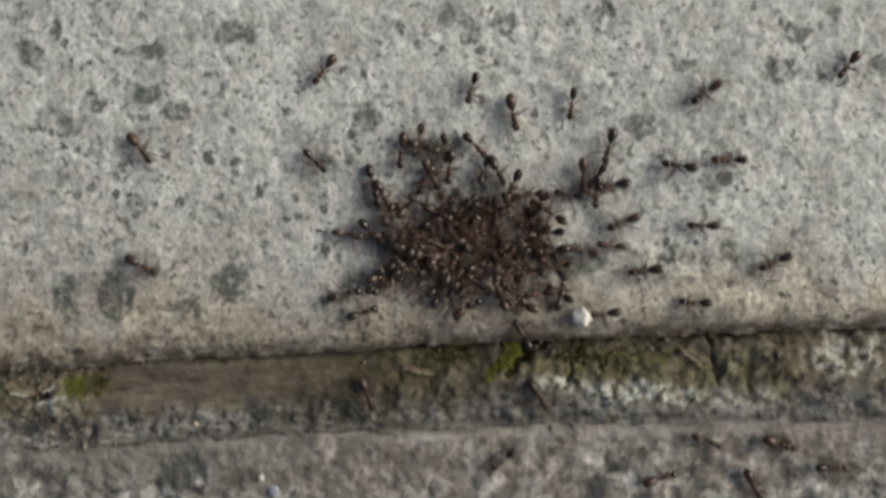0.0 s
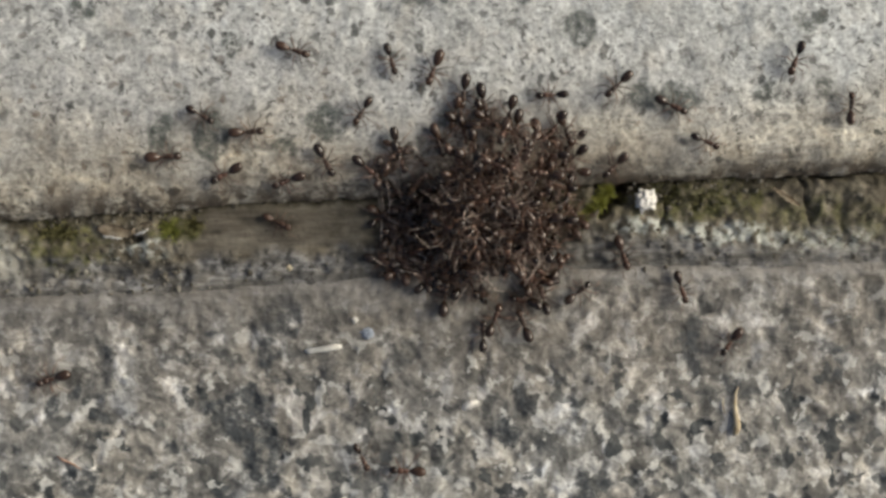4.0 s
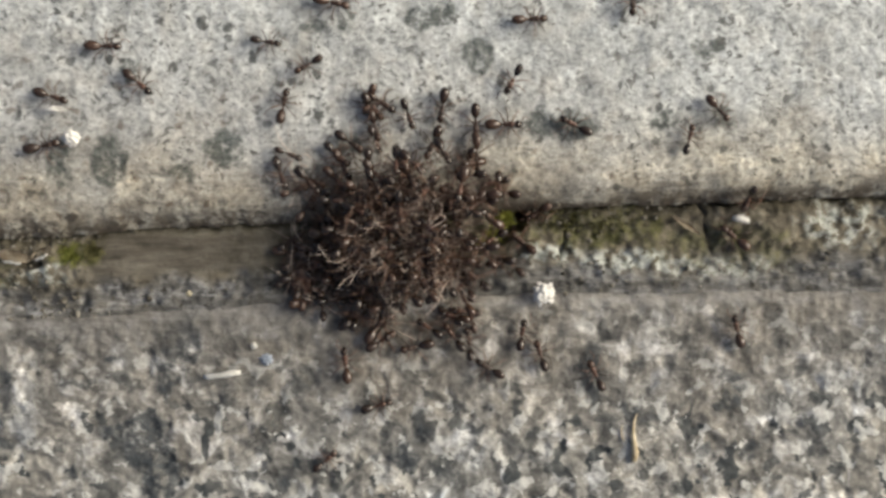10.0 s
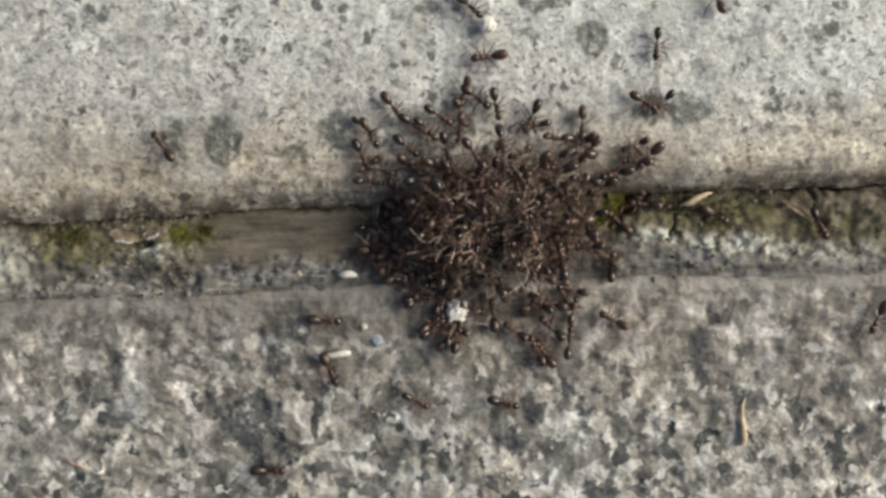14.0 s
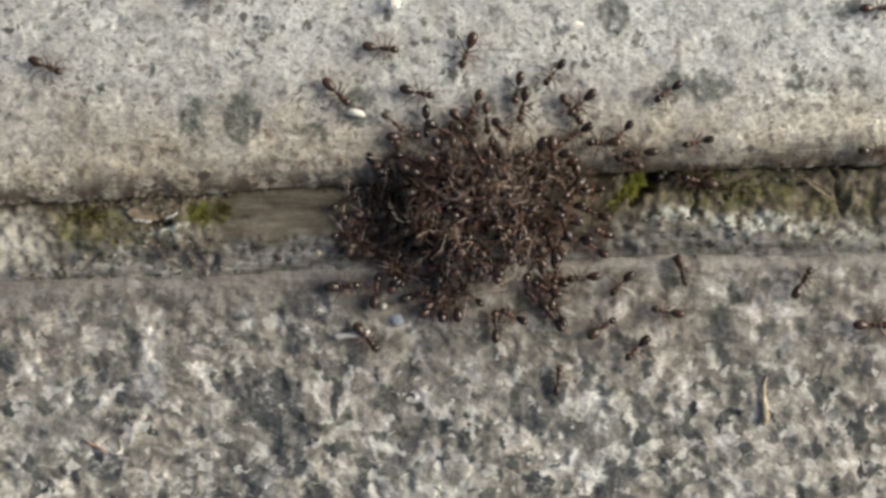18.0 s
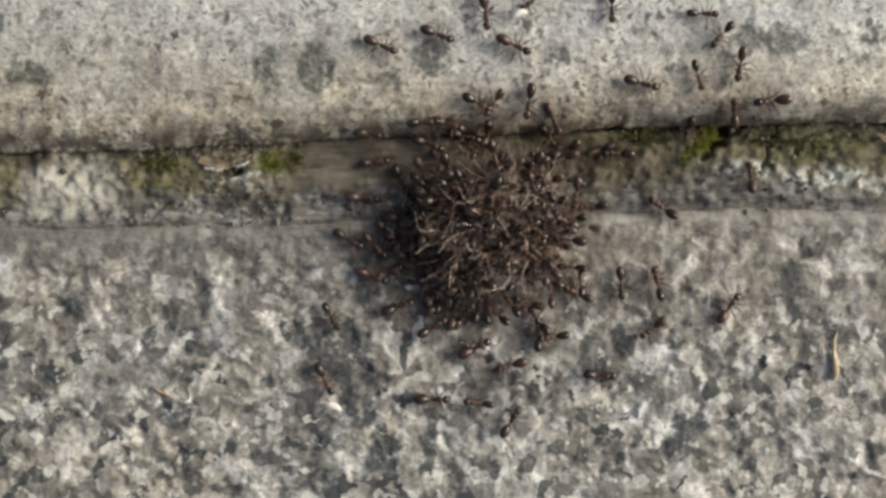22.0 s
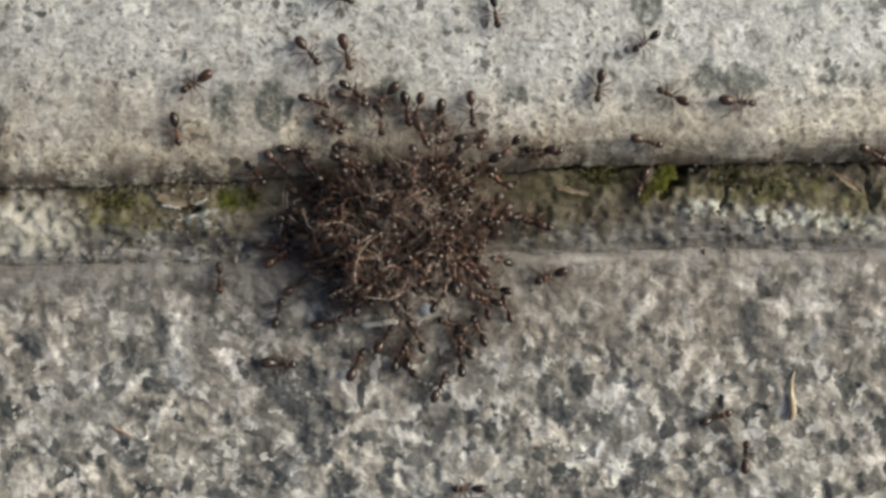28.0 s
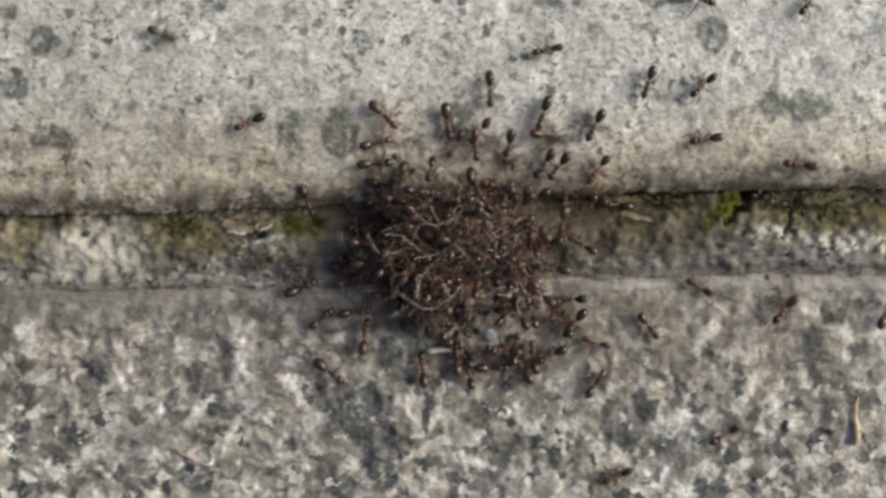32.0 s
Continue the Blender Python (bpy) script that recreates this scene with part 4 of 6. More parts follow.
def leaf_scrap(x, y, z, long, wide, turn, seed, label, rim=False):
    """A torn, curled scrap of dry leaf with thickness."""
    bm = bmesh.new()
    grid = []
    for i in range(15):
        row = []
        for j in range(7):
            u, v = i / 14 * 2 - 1, j / 6 * 2 - 1
            edge = 1 - 0.45 * abs(u) ** 2 + 0.30 * noise.noise(Vector((u * 3, seed, 0))) + 0.22 * noise.noise(Vector((u * 9, seed, 2)))
            px, py = u * long * (1 + 0.08 * noise.noise(Vector((v * 3, 0, seed)))), v * wide * edge
            pz = 0.10 * v * v + 0.18 * noise.noise(Vector((u * 2, v * 2, seed))) + 0.12 * u
            row.append(bm.verts.new(Vector((px, py, pz)) * MM))
        grid.append(row)
    for i in range(14):
        for j in range(6):
            bm.faces.new((grid[i][j], grid[i + 1][j], grid[i + 1][j + 1], grid[i][j + 1]))
    low = [row[0].co.copy() for row in grid]
    bmesh.ops.solidify(bm, geom=bm.faces[:], thickness=0.07 * MM)
    ob = part("leaf_scrap", bm, DEAD_LEAF)
    ob.matrix_world = pose(x * MM, y * MM, z * MM, 0, 0, turn)
    if rim:
        bm = bmesh.new()
        line = [tuple(v / MM + Vector((0, -0.05 + 0.06 * noise.noise(Vector((n * 0.9, seed, 1))), 0.06))) for n, v in enumerate(low) if 3 <= n <= 11]
        tube(bm, line, [0.04 + 0.14 * abs(math.sin(n * 1.9 + seed)) * math.sin(math.pi * (n + 0.5) / len(line)) for n in range(len(line))], 6)
        part("torn_rim", bm, CHIP, ob, "frayed whitish rim")
    return tagged(ob, label, "leaf")


def fibre(name, points, radii, mat, label, category):
    bm = bmesh.new()
    tube(bm, points, radii, 7)
    return tagged(part(name, bm, mat), label, category)


def rest(ob, x, y, z, turn=0.0):
    ob.matrix_world = pose(x * MM, y * MM, z * MM, 0, 0, turn)
    return ob


def joint_grains():
    """Loose mortar crumbs lying in the joint, too many to count."""
    rng = np.random.RandomState(77)
    ico = bmesh.new()
    bmesh.ops.create_icosphere(ico, subdivisions=1, radius=1.0)
    ball = np.array([v.co for v in ico.verts])
    tris = np.array([[v.index for v in f.verts] for f in ico.faces])
    ico.free()
    pts, faces = [], []
    for n in range(900):
        x = rng.choice([rng.uniform(-60, 52), rng.normal(-38, 5), rng.normal(24, 7), rng.normal(-29, 2)])
        top, low = float(crack_y(np.array(x))), float(lower_y(np.array(x)))
        f = rng.uniform(0.1, 1.05)
        if n < 430 and f < 0.55 and (abs(x + 27) < 3.2 or abs(x - 14.2) < 2.8 or abs(x - 8.2) < 2.0 or abs(x + 38.2) < 2.0):
            continue
        if n < 430 and -26 < x < 2 and f < 0.62 and rng.rand() < 0.85:
            continue
        size = 0.09 + 0.24 * rng.rand() ** 3
        if n >= 430:
            f, size = rng.normal(0.02, 0.06), 0.05 + 0.16 * rng.rand() ** 3
        lumpy = ball * (1 + 0.35 * rng.uniform(-1, 1, (len(ball), 1))) * rng.uniform(0.6, 1.3, 3) * size
        faces.append(tris + len(ball) * len(pts))
        y = top + (low - top) * f
        pts.append(lumpy + (x, y, (float(ground_z(x, y)) if f < 0 else -0.25) + 0.3 * size))
    me = bpy.data.meshes.new("mortar_crumbs")
    me.from_pydata((np.concatenate(pts) * MM).tolist(), [], np.concatenate(faces).tolist())
    me.materials.append(GRIT)
    tagged(new("mortar_crumbs", me), "loose grey and brown mortar crumbs in the joint", "crumbs", kind="stuff")


def scatter_litter():
    joint_grains()
    for px, py, rx, ry, count in ((14.4, 1.5, 0.5, 0.8, 170), (13.7, 0.5, 0.55, 0.8, 220), (13.0, -0.3, 0.7, 0.6, 200), (12.4, -0.9, 0.6, 0.4, 120)):
        moss_tuft(px, py, rx, ry, count, MOSS_YELLOW, "bright yellow-green moss tuft in the joint")
    moss_tuft(-27.4, -2.1, 1.3, 0.9, 380, MOSS_LIGHT, "green moss tuft in the joint beside a dry leaf", 0.35)
    moss_tuft(-25.3, -1.7, 0.9, 0.8, 240, MOSS_DARK, "dull green moss tuft in the joint", 0.35)
    moss_tuft(8.2, 1.1, 2.6, 0.9, 200, MOSS_DARK, "dull green moss tuft under the kerb edge", 0.35)
    moss_tuft(22.5, 0.9, 4.6, 1.4, 380, MOSS_DARK, "dull green moss mat in the joint", 0.25)
    moss_tuft(-38.2, -2.2, 1.7, 0.8, 260, MOSS_DARK, "dull green moss tuft in the joint", 0.3)
    leaf_scrap(-32.7, -2.1, 0.1, 1.7, 0.6, -10, 3.1, "torn tan leaf scrap curling out of the joint", True)
    leaf_scrap(-30.2, -1.9, 0.1, 1.3, 0.34, 26, 7.4, "narrow pale leaf scrap in the mossy joint", True)
    leaf_scrap(31.5, 0.9, 0.2, 1.5, 0.28, -35, 5.2, "small curled leaf scrap in the joint")
    leaf_scrap(5.4, -0.4, 0.1, 1.6, 0.35, -12, 9.9, "thin dry leaf scrap in the mossy joint")
    fibre("straw_bit", [(26.9, -17.2, 0.1), (26.6, -18.0, 0.14), (26.5, -19.0, 0.16), (26.6, -20.0, 0.22), (26.7, -20.9, 0.26), (26.6, -21.6, 0.2), (26.4, -21.9, 0.1)], [0.05, 0.13, 0.2, 0.3, 0.37, 0.3, 0.1], STRAW, "curved bit of straw on the paving slab", "straw")
    fibre("leaf_fibre", [(25.5, -18.3, 0.02), (25.4, -18.8, 0.06), (25.5, -19.4, 0.06), (25.7, -19.9, 0.02)], [0.04, 0.11, 0.10, 0.04], DEAD_LEAF, "short dull brown fibre beside the straw", "fibre")
    fibre("red_fibre", [(-38.3, -23.6, 0.05), (-37.6, -24.0, 0.1), (-36.6, -24.4, 0.1), (-35.9, -24.9, 0.05)], [0.04, 0.17, 0.12, 0.04], RUST, "short red-brown fibre on the paving slab", "fibre")
    chip = fibre("stone_chip", [(-2.4, -0.22, 0.12), (-1.9, -0.25, 0.18), (-1.1, -0.12, 0.22), (-0.3, -0.03, 0.22), (0.4, 0.12, 0.22), (1.15, 0.2, 0.15)], [0.12, 0.30, 0.26, 0.36, 0.34, 0.2], CHIP, "narrow white stone chip on the paving slab", "chip")
    rest(chip, -12.1, -13.4, 0.05)
    rest(lump("plastic_fleck", 0.5, 2.2, 0.7, BLUE, "tiny pale blue fleck on the paving slab", "fleck", 0.4), -8.5, -12.0, -0.1)
    rest(lump("amber_grain", 0.32, 4.2, 0.15, AMBER, "tiny amber grain in the joint", "grain"), -16.0, -5.7, -0.75)
    rest(lump("white_grain", 0.30, 6.2, 0.2, CHIP, "tiny white grain on the paving slab", "grain"), -9.7, -10.7, -0.1)
    rest(lump("white_grain", 0.45, 8.2, 0.2, CHIP, "small white grain on the kerb edge", "grain"), 39.9, 4.9, 0.3)


scatter_litter()
ants, heap = make_ants()
star = lump("food_crumb", 0.95, 1.3, 0.5, CRUMB, "jagged white food crumb dragged by ants", "crumb", 0.55)
crumb_b = lump("food_crumb", 0.85, 2.7, 0.3, CRUMB, "round white food crumb carried by an ant", "crumb")
crumb_c = grub("larva", 1)
crumb_d = lump("food_crumb", 0.72, 5.1, 0.35, CRUMB, "small white food crumb carried by an ant", "crumb")
crumb_e = lump("food_crumb", 0.55, 6.6, 0.3, CRUMB, "small white food crumb carried by an ant", "crumb")
crumb_f = grub("larva", 2)
crumb_g = lump("food_crumb", 0.75, 7.7, 0.3, CRUMB, "round white food crumb carried by an ant", "crumb")
crumb_h = grub("larva", 3)
crumb_i = grub("larva", 4)
crumb_j = grub("larva", 5)
husk = fibre("grass_husk", [(-1.7, 0.1, 0.3), (-0.6, -0.1, 0.4), (0.6, 0.05, 0.4), (1.7, -0.05, 0.3)], [0.08, 0.30, 0.26, 0.07], STRAW, "tan grass husk dragged by ants", "husk")
pupa = lump("pupa", 0.8, 4.4, 0.1, PUPA, "pale tan pupa held on the heap of ants", "pupa", 0.7)
crumb_l = lump("food_crumb", 0.6, 3.9, 0.3, CRUMB, "small white food crumb carried by an ant", "crumb")


# ---------------------------------------------------------------- what moves
def carried_along(first, last, *keys):
    """Rows for a crumb that comes from one place past the view's rim and leaves for another."""
    keys = list(keys)
    if keys[0][0] > 0:
        t = keys[0][0]
        keys = [(0, *first)] + ([(t - 1.5, *first)] if t > 2 else []) + keys
    t = keys[-1][0]
    if t < 32:
        keys += ([(t + 1.5, *last)] if t < 30 else []) + [(32, *last)]
    return [(t, pose(x * MM, y * MM, (heap_z(x, y, t) + 0.5) * MM, 0, 0, 25 * math.sin(1.7 * t + x))) for t, x, y in keys]


def steps_of(ob, phase):
    """Each leg swings on its shoulder, in two sets of three."""
    legs = [c for c in ob.children if c.name.startswith("leg")]
    for n, leg in enumerate(legs):
        side, pair = (1 if n < 3 else -1), n % 3
        sign = 1 if (pair + (0 if side > 0 else 1)) % 2 else -1
        at = shoulder(pair, side) * MM
        rows = []
        for k in range(258):
            swing = 19 * sign * (1 if (k + phase) % 2 else -1)
            rows.append((min(32, max(0, (k - 0.5) * 0.125)), pose(*at, 4 * side * sign * (1 if (k + phase) % 2 else -1), 0, swing)))
        walk(leg, rows)


def motions():
    walk(ants[0], crawl((0, -3.4, 27.6, -127), (1, 1.1, 21.8, 144), (2, -6.1, 22.6, -129), (3, -6.1, 16.7, -162), (4, -14.9, 14.5, -18), (7, -2.8, 17.2, -104), (8, -0.5, 19.3, -19), (9, 11.5, 21.9, -69), (10, 16.7, 19.9, 3), (11, 22.7, 14.4, -72), (12, 15.5, 18.2, -135), (13, 18.1, 20.2, -37), (14, 23.0, 20.6, 116), (17, 35.2, 18.8, -147), (18, 36.3, 17.3, 3), (19, 20.5, 16.2, -174), (20, 27.8, 22.4, -179), (21, 16.7, 11.0, -105), (22, 16.4, 7.3, -99), (23, 14.1, 6.8, -68), (24, 9.2, 7.3, 83), (25, 14.9, 9.8, 93), (28, 13.9, 8.4, 156), (29, 14.1, 9.0, -5), (30, 10.6, 9.1, -161), (31, 20.8, 12.9, -176), (32, 10.4, 19.7, -14)))
    walk(ants[1], crawl((0, 45.3, 28.0, -128), (1, 43.0, 23.8, -140), (2, 34.6, 29.0, -53), (3, 47.0, -5.4, -57), (4, 36.7, 9.2, 87), (7, 38.0, 12.5, -31), (8, 22.3, 13.2, -63), (9, 35.6, 13.7, -32), (10, 34.1, 11.4, -48), (11, 32.9, 9.6, -132), (12, 22.2, 5.6, -76), (13, 27.7, -10.2, 178), (14, 24.0, 0.1, -28), (17, 30.6, 6.5, -30), (18, 18.6, -7.4, -73), (19, 27.1, -10.9, 63), (20, 31.6, -7.7, -67), (21, 10.8, -13.3, -85), (22, 9.0, -17.3, -142), (23, 13.4, -26.3, -66), (24, 10.8, -20.5, -172), (25, 24.5, -10.0, 29), (28, 22.2, -25.1, 88), (29, 22.0, -10.3, -170), (30, 20.7, 4.0, -88), (31, 29.3, 8.3, -36), (32, 29.1, -9.0, 69)))
    walk(ants[2], crawl((0, 34.1, 19.4, 179), (1, 31.8, 19.5, -105), (2, 27.4, 18.3, -110), (3, 29.9, 15.8, -77), (4, 31.5, 13.4, -112), (7, 30.7, 7.2, -11), (8, 17.2, 3.3, -110), (9, 26.2, -2.2, -93), (10, 37.0, 3.7, -93), (11, 34.4, 4.7, -53), (12, 39.8, 6.8, -11), (13, 34.1, 5.0, -82), (14, 33.9, -0.8, -63), (17, 37.6, 11.4, -8), (18, 36.3, 4.6, 0), (19, 36.9, -11.8, 11), (20, 38.5, 1.9, -48), (21, 12.9, -8.5, -172), (22, 9.5, -12.7, 103), (23, 7.0, -11.2, 157), (24, 7.1, -17.5, -121), (25, 13.3, -5.2, -65), (28, 19.5, -21.6, 21), (29, 5.3, -9.4, 136), (30, 0.8, -22.1, -112), (31, 8.3, -13.7, 50), (32, 13.8, -21.1, -147)))
    walk(ants[3], crawl((0, 31.7, 13.3, 179), (1, 27.9, 12.2, -106), (2, 16.2, 9.3, -102), (3, 15.0, 3.7, 217), (4, 9.2, 4.6, -98), (7, 15.8, 6.2, -48), (8, 12.5, 6.1, -112), (9, 11.4, 5.2, -123), (10, 10.7, 5.9, -141), (11, 13.1, 6.1, -122), (12, 12.1, 8.6, -151), (13, 11.5, 10.1, -102), (14, 16.6, 10.5, -33), (17, 16.4, 10.7, -61), (18, 13.0, 3.5, 150), (19, 11.3, 3.3, -110), (20, 13.6, 4.1, -42), (21, 12.0, 3.3, -112), (22, 18.3, -2.5, 98), (23, 21.0, -4.2, -44), (24, 13.6, -6.5, -144), (25, 21.8, 7.5, -166), (28, 11.8, 0.1, -109), (29, 9.4, -4.8, 84), (30, 1.9, -7.6, -152), (31, 8.4, -9.1, 57), (32, 6.7, -11.0, -52)))
    walk(ants[4], crawl((0, 38.4, 9.8, -156), (1, 38.4, 11.8, -63), (2, 28.7, 10.6, -145), (3, 35.1, -7.4, -55), (4, 20.2, 9.2, -26), (7, 18.1, 9.1, -6), (8, 15.4, 9.4, -139), (9, 16.3, 7.5, -153), (10, 20.5, 10.1, 152), (11, 17.5, 4.3, -174), (12, 14.7, 5.9, -46), (13, 13.7, 7.8, -146), (14, 13.7, 4.2, -163), (17, 13.9, 5.6, 161), (18, 9.0, 0.1, 200), (19, 3.7, -1.4, 222), (20, 10.0, 7.0, -61), (21, 0.5, 4.7, -172), (22, 9.8, -5.8, 142), (23, 8.3, -9.0, -93), (24, 3.1, -7.8, 166), (25, 5.1, -8.9, 174), (28, 3.2, -8.7, -157), (29, -0.9, -6.6, 77), (30, -2.7, -8.1, -6), (31, 0.1, -11.9, -115), (32, -0.6, -10.9, -128)))
    walk(ants[5], crawl((0, -20.2, 20.3, -52), (1, -33.0, 17.6, 153), (2, -31.7, 14.5, -154), (3, -32.3, 18.0, -101), (4, -26.9, 4.7, 2), (7, -27.4, 19.9, -81), (8, -38.4, 8.4, 3), (9, -25.1, 23.3, -153), (10, -22.9, 17.4, -2), (11, -23.4, 17.0, 38), (12, -10.8, 8.8, -104), (13, -15.8, -1.3, 20), (14, -5.7, 0.5, 346), (17, -13.1, 8.7, -175), (18, -13.8, 9.0, -44), (19, -22.5, 18.2, -9), (20, -15.4, 5.6, -134), (21, -26.9, 7.5, -155), (22, -18.2, -5.3, -5), (23, -29.7, -4.6, -35), (24, -58.1, 2.1, -165), (25, -39.5, 11.0, -17), (28, -30.2, 8.6, -146), (29, -27.3, 8.8, -50), (30, -27.1, -8.9, -85), (31, -23.9, -5.1, -11), (32, -20.6, -2.1, 359)))
    walk(ants[6], crawl((0, -4.0, 19.2, -45), (1, -13.1, 17.3, -108), (2, -24.3, 23.7, -110), (3, -24.2, 9.6, -21), (4, -23.6, 8.5, -30), (7, -25.5, 22.4, -43), (8, -23.9, 20.2, 78), (9, -4.1, 17.9, 48), (10, -7.9, 17.8, -10), (11, -7.2, 13.7, -15), (12, -6.7, 16.0, -3), (13, -9.6, 2.5, -56), (14, -9.0, 3.2, -6), (17, -21.5, 18.1, -147), (18, -26.0, 18.1, -2), (19, -30.9, 13.7, -24), (20, -21.2, -10.1, -36), (21, -23.4, -15.0, -51), (22, -21.2, -16.7, -60), (23, -21.1, -19.4, -23), (24, -19.7, -22.2, -52), (25, -25.8, -22.3, 27), (28, -22.3, -12.4, 77), (29, -16.3, -16.7, 91), (30, -21.3, -16.0, -34), (31, -19.2, -11.6, -97), (32, -24.3, -10.6, 41)))
    walk(ants[7], crawl((0, -20.0, 9.5, -30), (1, -11.3, 12.0, -26), (2, -33.2, 4.4, -123), (3, -29.6, 3.2, -161), (4, -21.6, 3.1, -151), (7, -12.1, 11.3, -164), (8, -27.8, 11.8, -17), (9, -16.5, 6.7, -90), (10, -19.8, 13.9, -40), (11, -11.4, 6.4, -13), (12, -8.1, 4.3, -14), (13, -14.7, -6.7, -26), (14, -13.2, -10.1, -4), (17, -11.3, -8.3, 5), (18, -10.4, -9.0, 83), (19, -10.1, -10.2, -89), (20, -10.9, -14.6, 124), (21, -26.8, -22.8, 169), (22, -21.7, -22.7, -62), (23, -26.3, -22.4, 10), (24, -17.4, -25.6, 114), (25, -19.0, -26.8, -3), (28, -14.7, -17.1, 64), (29, -12.0, -14.6, 88), (30, -14.6, -15.0, 17), (31, -11.3, -22.6, -178), (32, -14.8, -15.1, 97)))
    walk(ants[8], crawl((0, 30.9, 6.2, 176), (1, 29.9, 7.5, 179), (2, 22.0, 7.0, -116), (3, 14.7, -1.1, 512), (4, 9.7, 1.3, 237), (7, 13.1, 3.9, -170), (8, 8.5, 3.7, -108), (9, 9.2, 1.7, 173), (10, 13.0, 3.9, -119), (11, 13.7, 3.1, -116), (12, 12.5, 4.0, -128), (13, 13.8, 3.9, -177), (14, 9.8, -0.1, 158), (17, 9.7, 6.6, 49), (18, 6.4, -2.8, 483), (19, 3.0, -4.6, 520), (20, 3.4, -5.3, -149), (21, -0.4, -9.7, -145), (22, -0.5, -18.2, -170), (23, 0.7, -15.6, 175), (24, 3.6, -15.3, -141), (25, 1.9, -15.1, 103), (28, -3.4, -13.7, 117), (29, -0.8, -12.1, -143), (30, -1.3, -11.5, 124), (31, -3.7, -16.0, -178), (32, -2.8, -13.9, -152)))
    walk(ants[9], crawl((0, 26.3, 9.1, -173), (1, 20.7, 9.2, -169), (2, 16.2, 5.0, -174), (3, 12.6, -8.6, 89), (4, 6.3, -11.0, 111), (7, 5.8, -14.4, 168), (8, 1.9, -12.7, 24), (9, 6.7, -9.9, 84), (10, 5.6, -10.8, -167), (11, 4.1, -9.2, 81), (12, 4.1, -11.5, 108), (13, 3.7, -13.1, 123), (14, 2.6, -9.2, 96), (17, 2.8, -12.3, 4), (18, -2.7, -10.2, 92), (19, -4.2, -11.1, 96), (20, -8.2, -9.7, 90), (21, -16.5, -16.9, -50), (22, -14.7, -15.4, 22), (23, -11.6, -11.3, 403), (24, -19.2, -10.9, 104), (25, -22.3, -11.8, -1), (28, -19.5, -5.9, 375), (29, -18.3, 0.7, -30), (30, -21.2, -10.8, 46), (31, -22.0, -10.4, 34), (32, -26.2, -7.9, 27)))
    walk(ants[10], crawl((0, 2.1, 7.7, 18), (1, -0.3, 6.0, 9), (2, -5.9, -13.0, -61), (3, -1.0, -13.7, -41), (4, -9.0, -23.9, -63), (7, -3.1, -17.5, -5), (8, -23.7, -11.8, 94), (9, -12.8, -2.5, 5), (10, -2.7, -21.5, 41), (11, 5.1, -13.9, 52), (12, 1.5, -13.3, 74), (13, -0.5, -19.6, -169), (14, -4.5, -17.8, -26), (17, 5.5, -20.5, 29), (18, 6.9, -17.4, 83), (19, 2.4, -13.6, 90), (20, -5.3, -13.2, 90), (21, -9.4, -23.4, -34), (22, -7.4, -24.5, 174), (23, -4.1, -18.8, 154), (24, -4.6, -14.9, 160), (25, -2.0, -11.2, 169), (28, -2.1, -7.0, 162), (29, -2.9, -8.9, 162), (30, -7.4, -9.1, 455), (31, -5.7, -8.3, 488), (32, -3.1, -9.1, -68)))
    walk(ants[11], crawl((0, 22.5, 5.2, -173), (1, 15.7, 5.8, -174), (2, 11.6, 6.6, 180), (3, 9.6, -4.4, 490), (4, 10.9, -1.6, 489), (7, 12.0, -6.5, -174), (8, 11.0, -6.4, 172), (9, 10.3, -3.1, 548), (10, 15.9, -9.4, 81), (11, 17.0, -9.8, 77), (12, 11.8, -10.0, -167), (13, 11.0, -11.5, -171), (14, 9.3, -7.2, 116), (17, 11.4, -9.7, -179), (18, 12.7, -8.6, -134), (19, 12.6, -5.6, 106), (20, 10.6, -0.7, -38), (21, -1.9, -2.2, 209), (22, -0.3, -7.3, 166), (23, -4.2, -4.0, 255), (24, -5.3, -5.3, 247), (25, -8.1, -0.6, 226), (28, -7.1, 0.5, 220), (29, -8.1, 2.5, -88), (30, -11.8, -8.5, 455), (31, -12.3, -9.3, 443), (32, -12.7, -10.9, 83)))
    walk(ants[12], crawl((0, 18.4, 7.3, 87), (1, 16.3, 9.2, 563), (2, 12.2, 6.7, 239), (3, 10.6, -6.1, 95), (4, 10.0, -5.7, 58), (7, 8.2, -9.2, 130), (8, 0.1, -2.0, 401), (9, 7.8, -4.8, 463), (10, 17.6, -11.4, 108), (11, 20.3, -6.5, -159), (12, 14.9, 0.7, 170), (13, 13.7, -2.8, -179), (14, 14.0, -4.6, 84), (17, 12.3, -6.2, -129), (18, 10.6, -3.6, 172), (19, 14.8, -1.9, 144), (20, 16.2, 7.9, 171), (21, 8.4, 4.6, -82), (22, 12.3, 1.9, -97), (23, 2.1, -7.5, -156), (24, -0.7, -5.7, -6), (25, 8.1, 7.8, -84), (28, 2.4, 3.2, -160), (29, -1.7, 4.6, -154), (30, -1.2, 2.7, -82), (31, 7.5, 5.8, -130), (32, 11.2, -7.0, 152)))
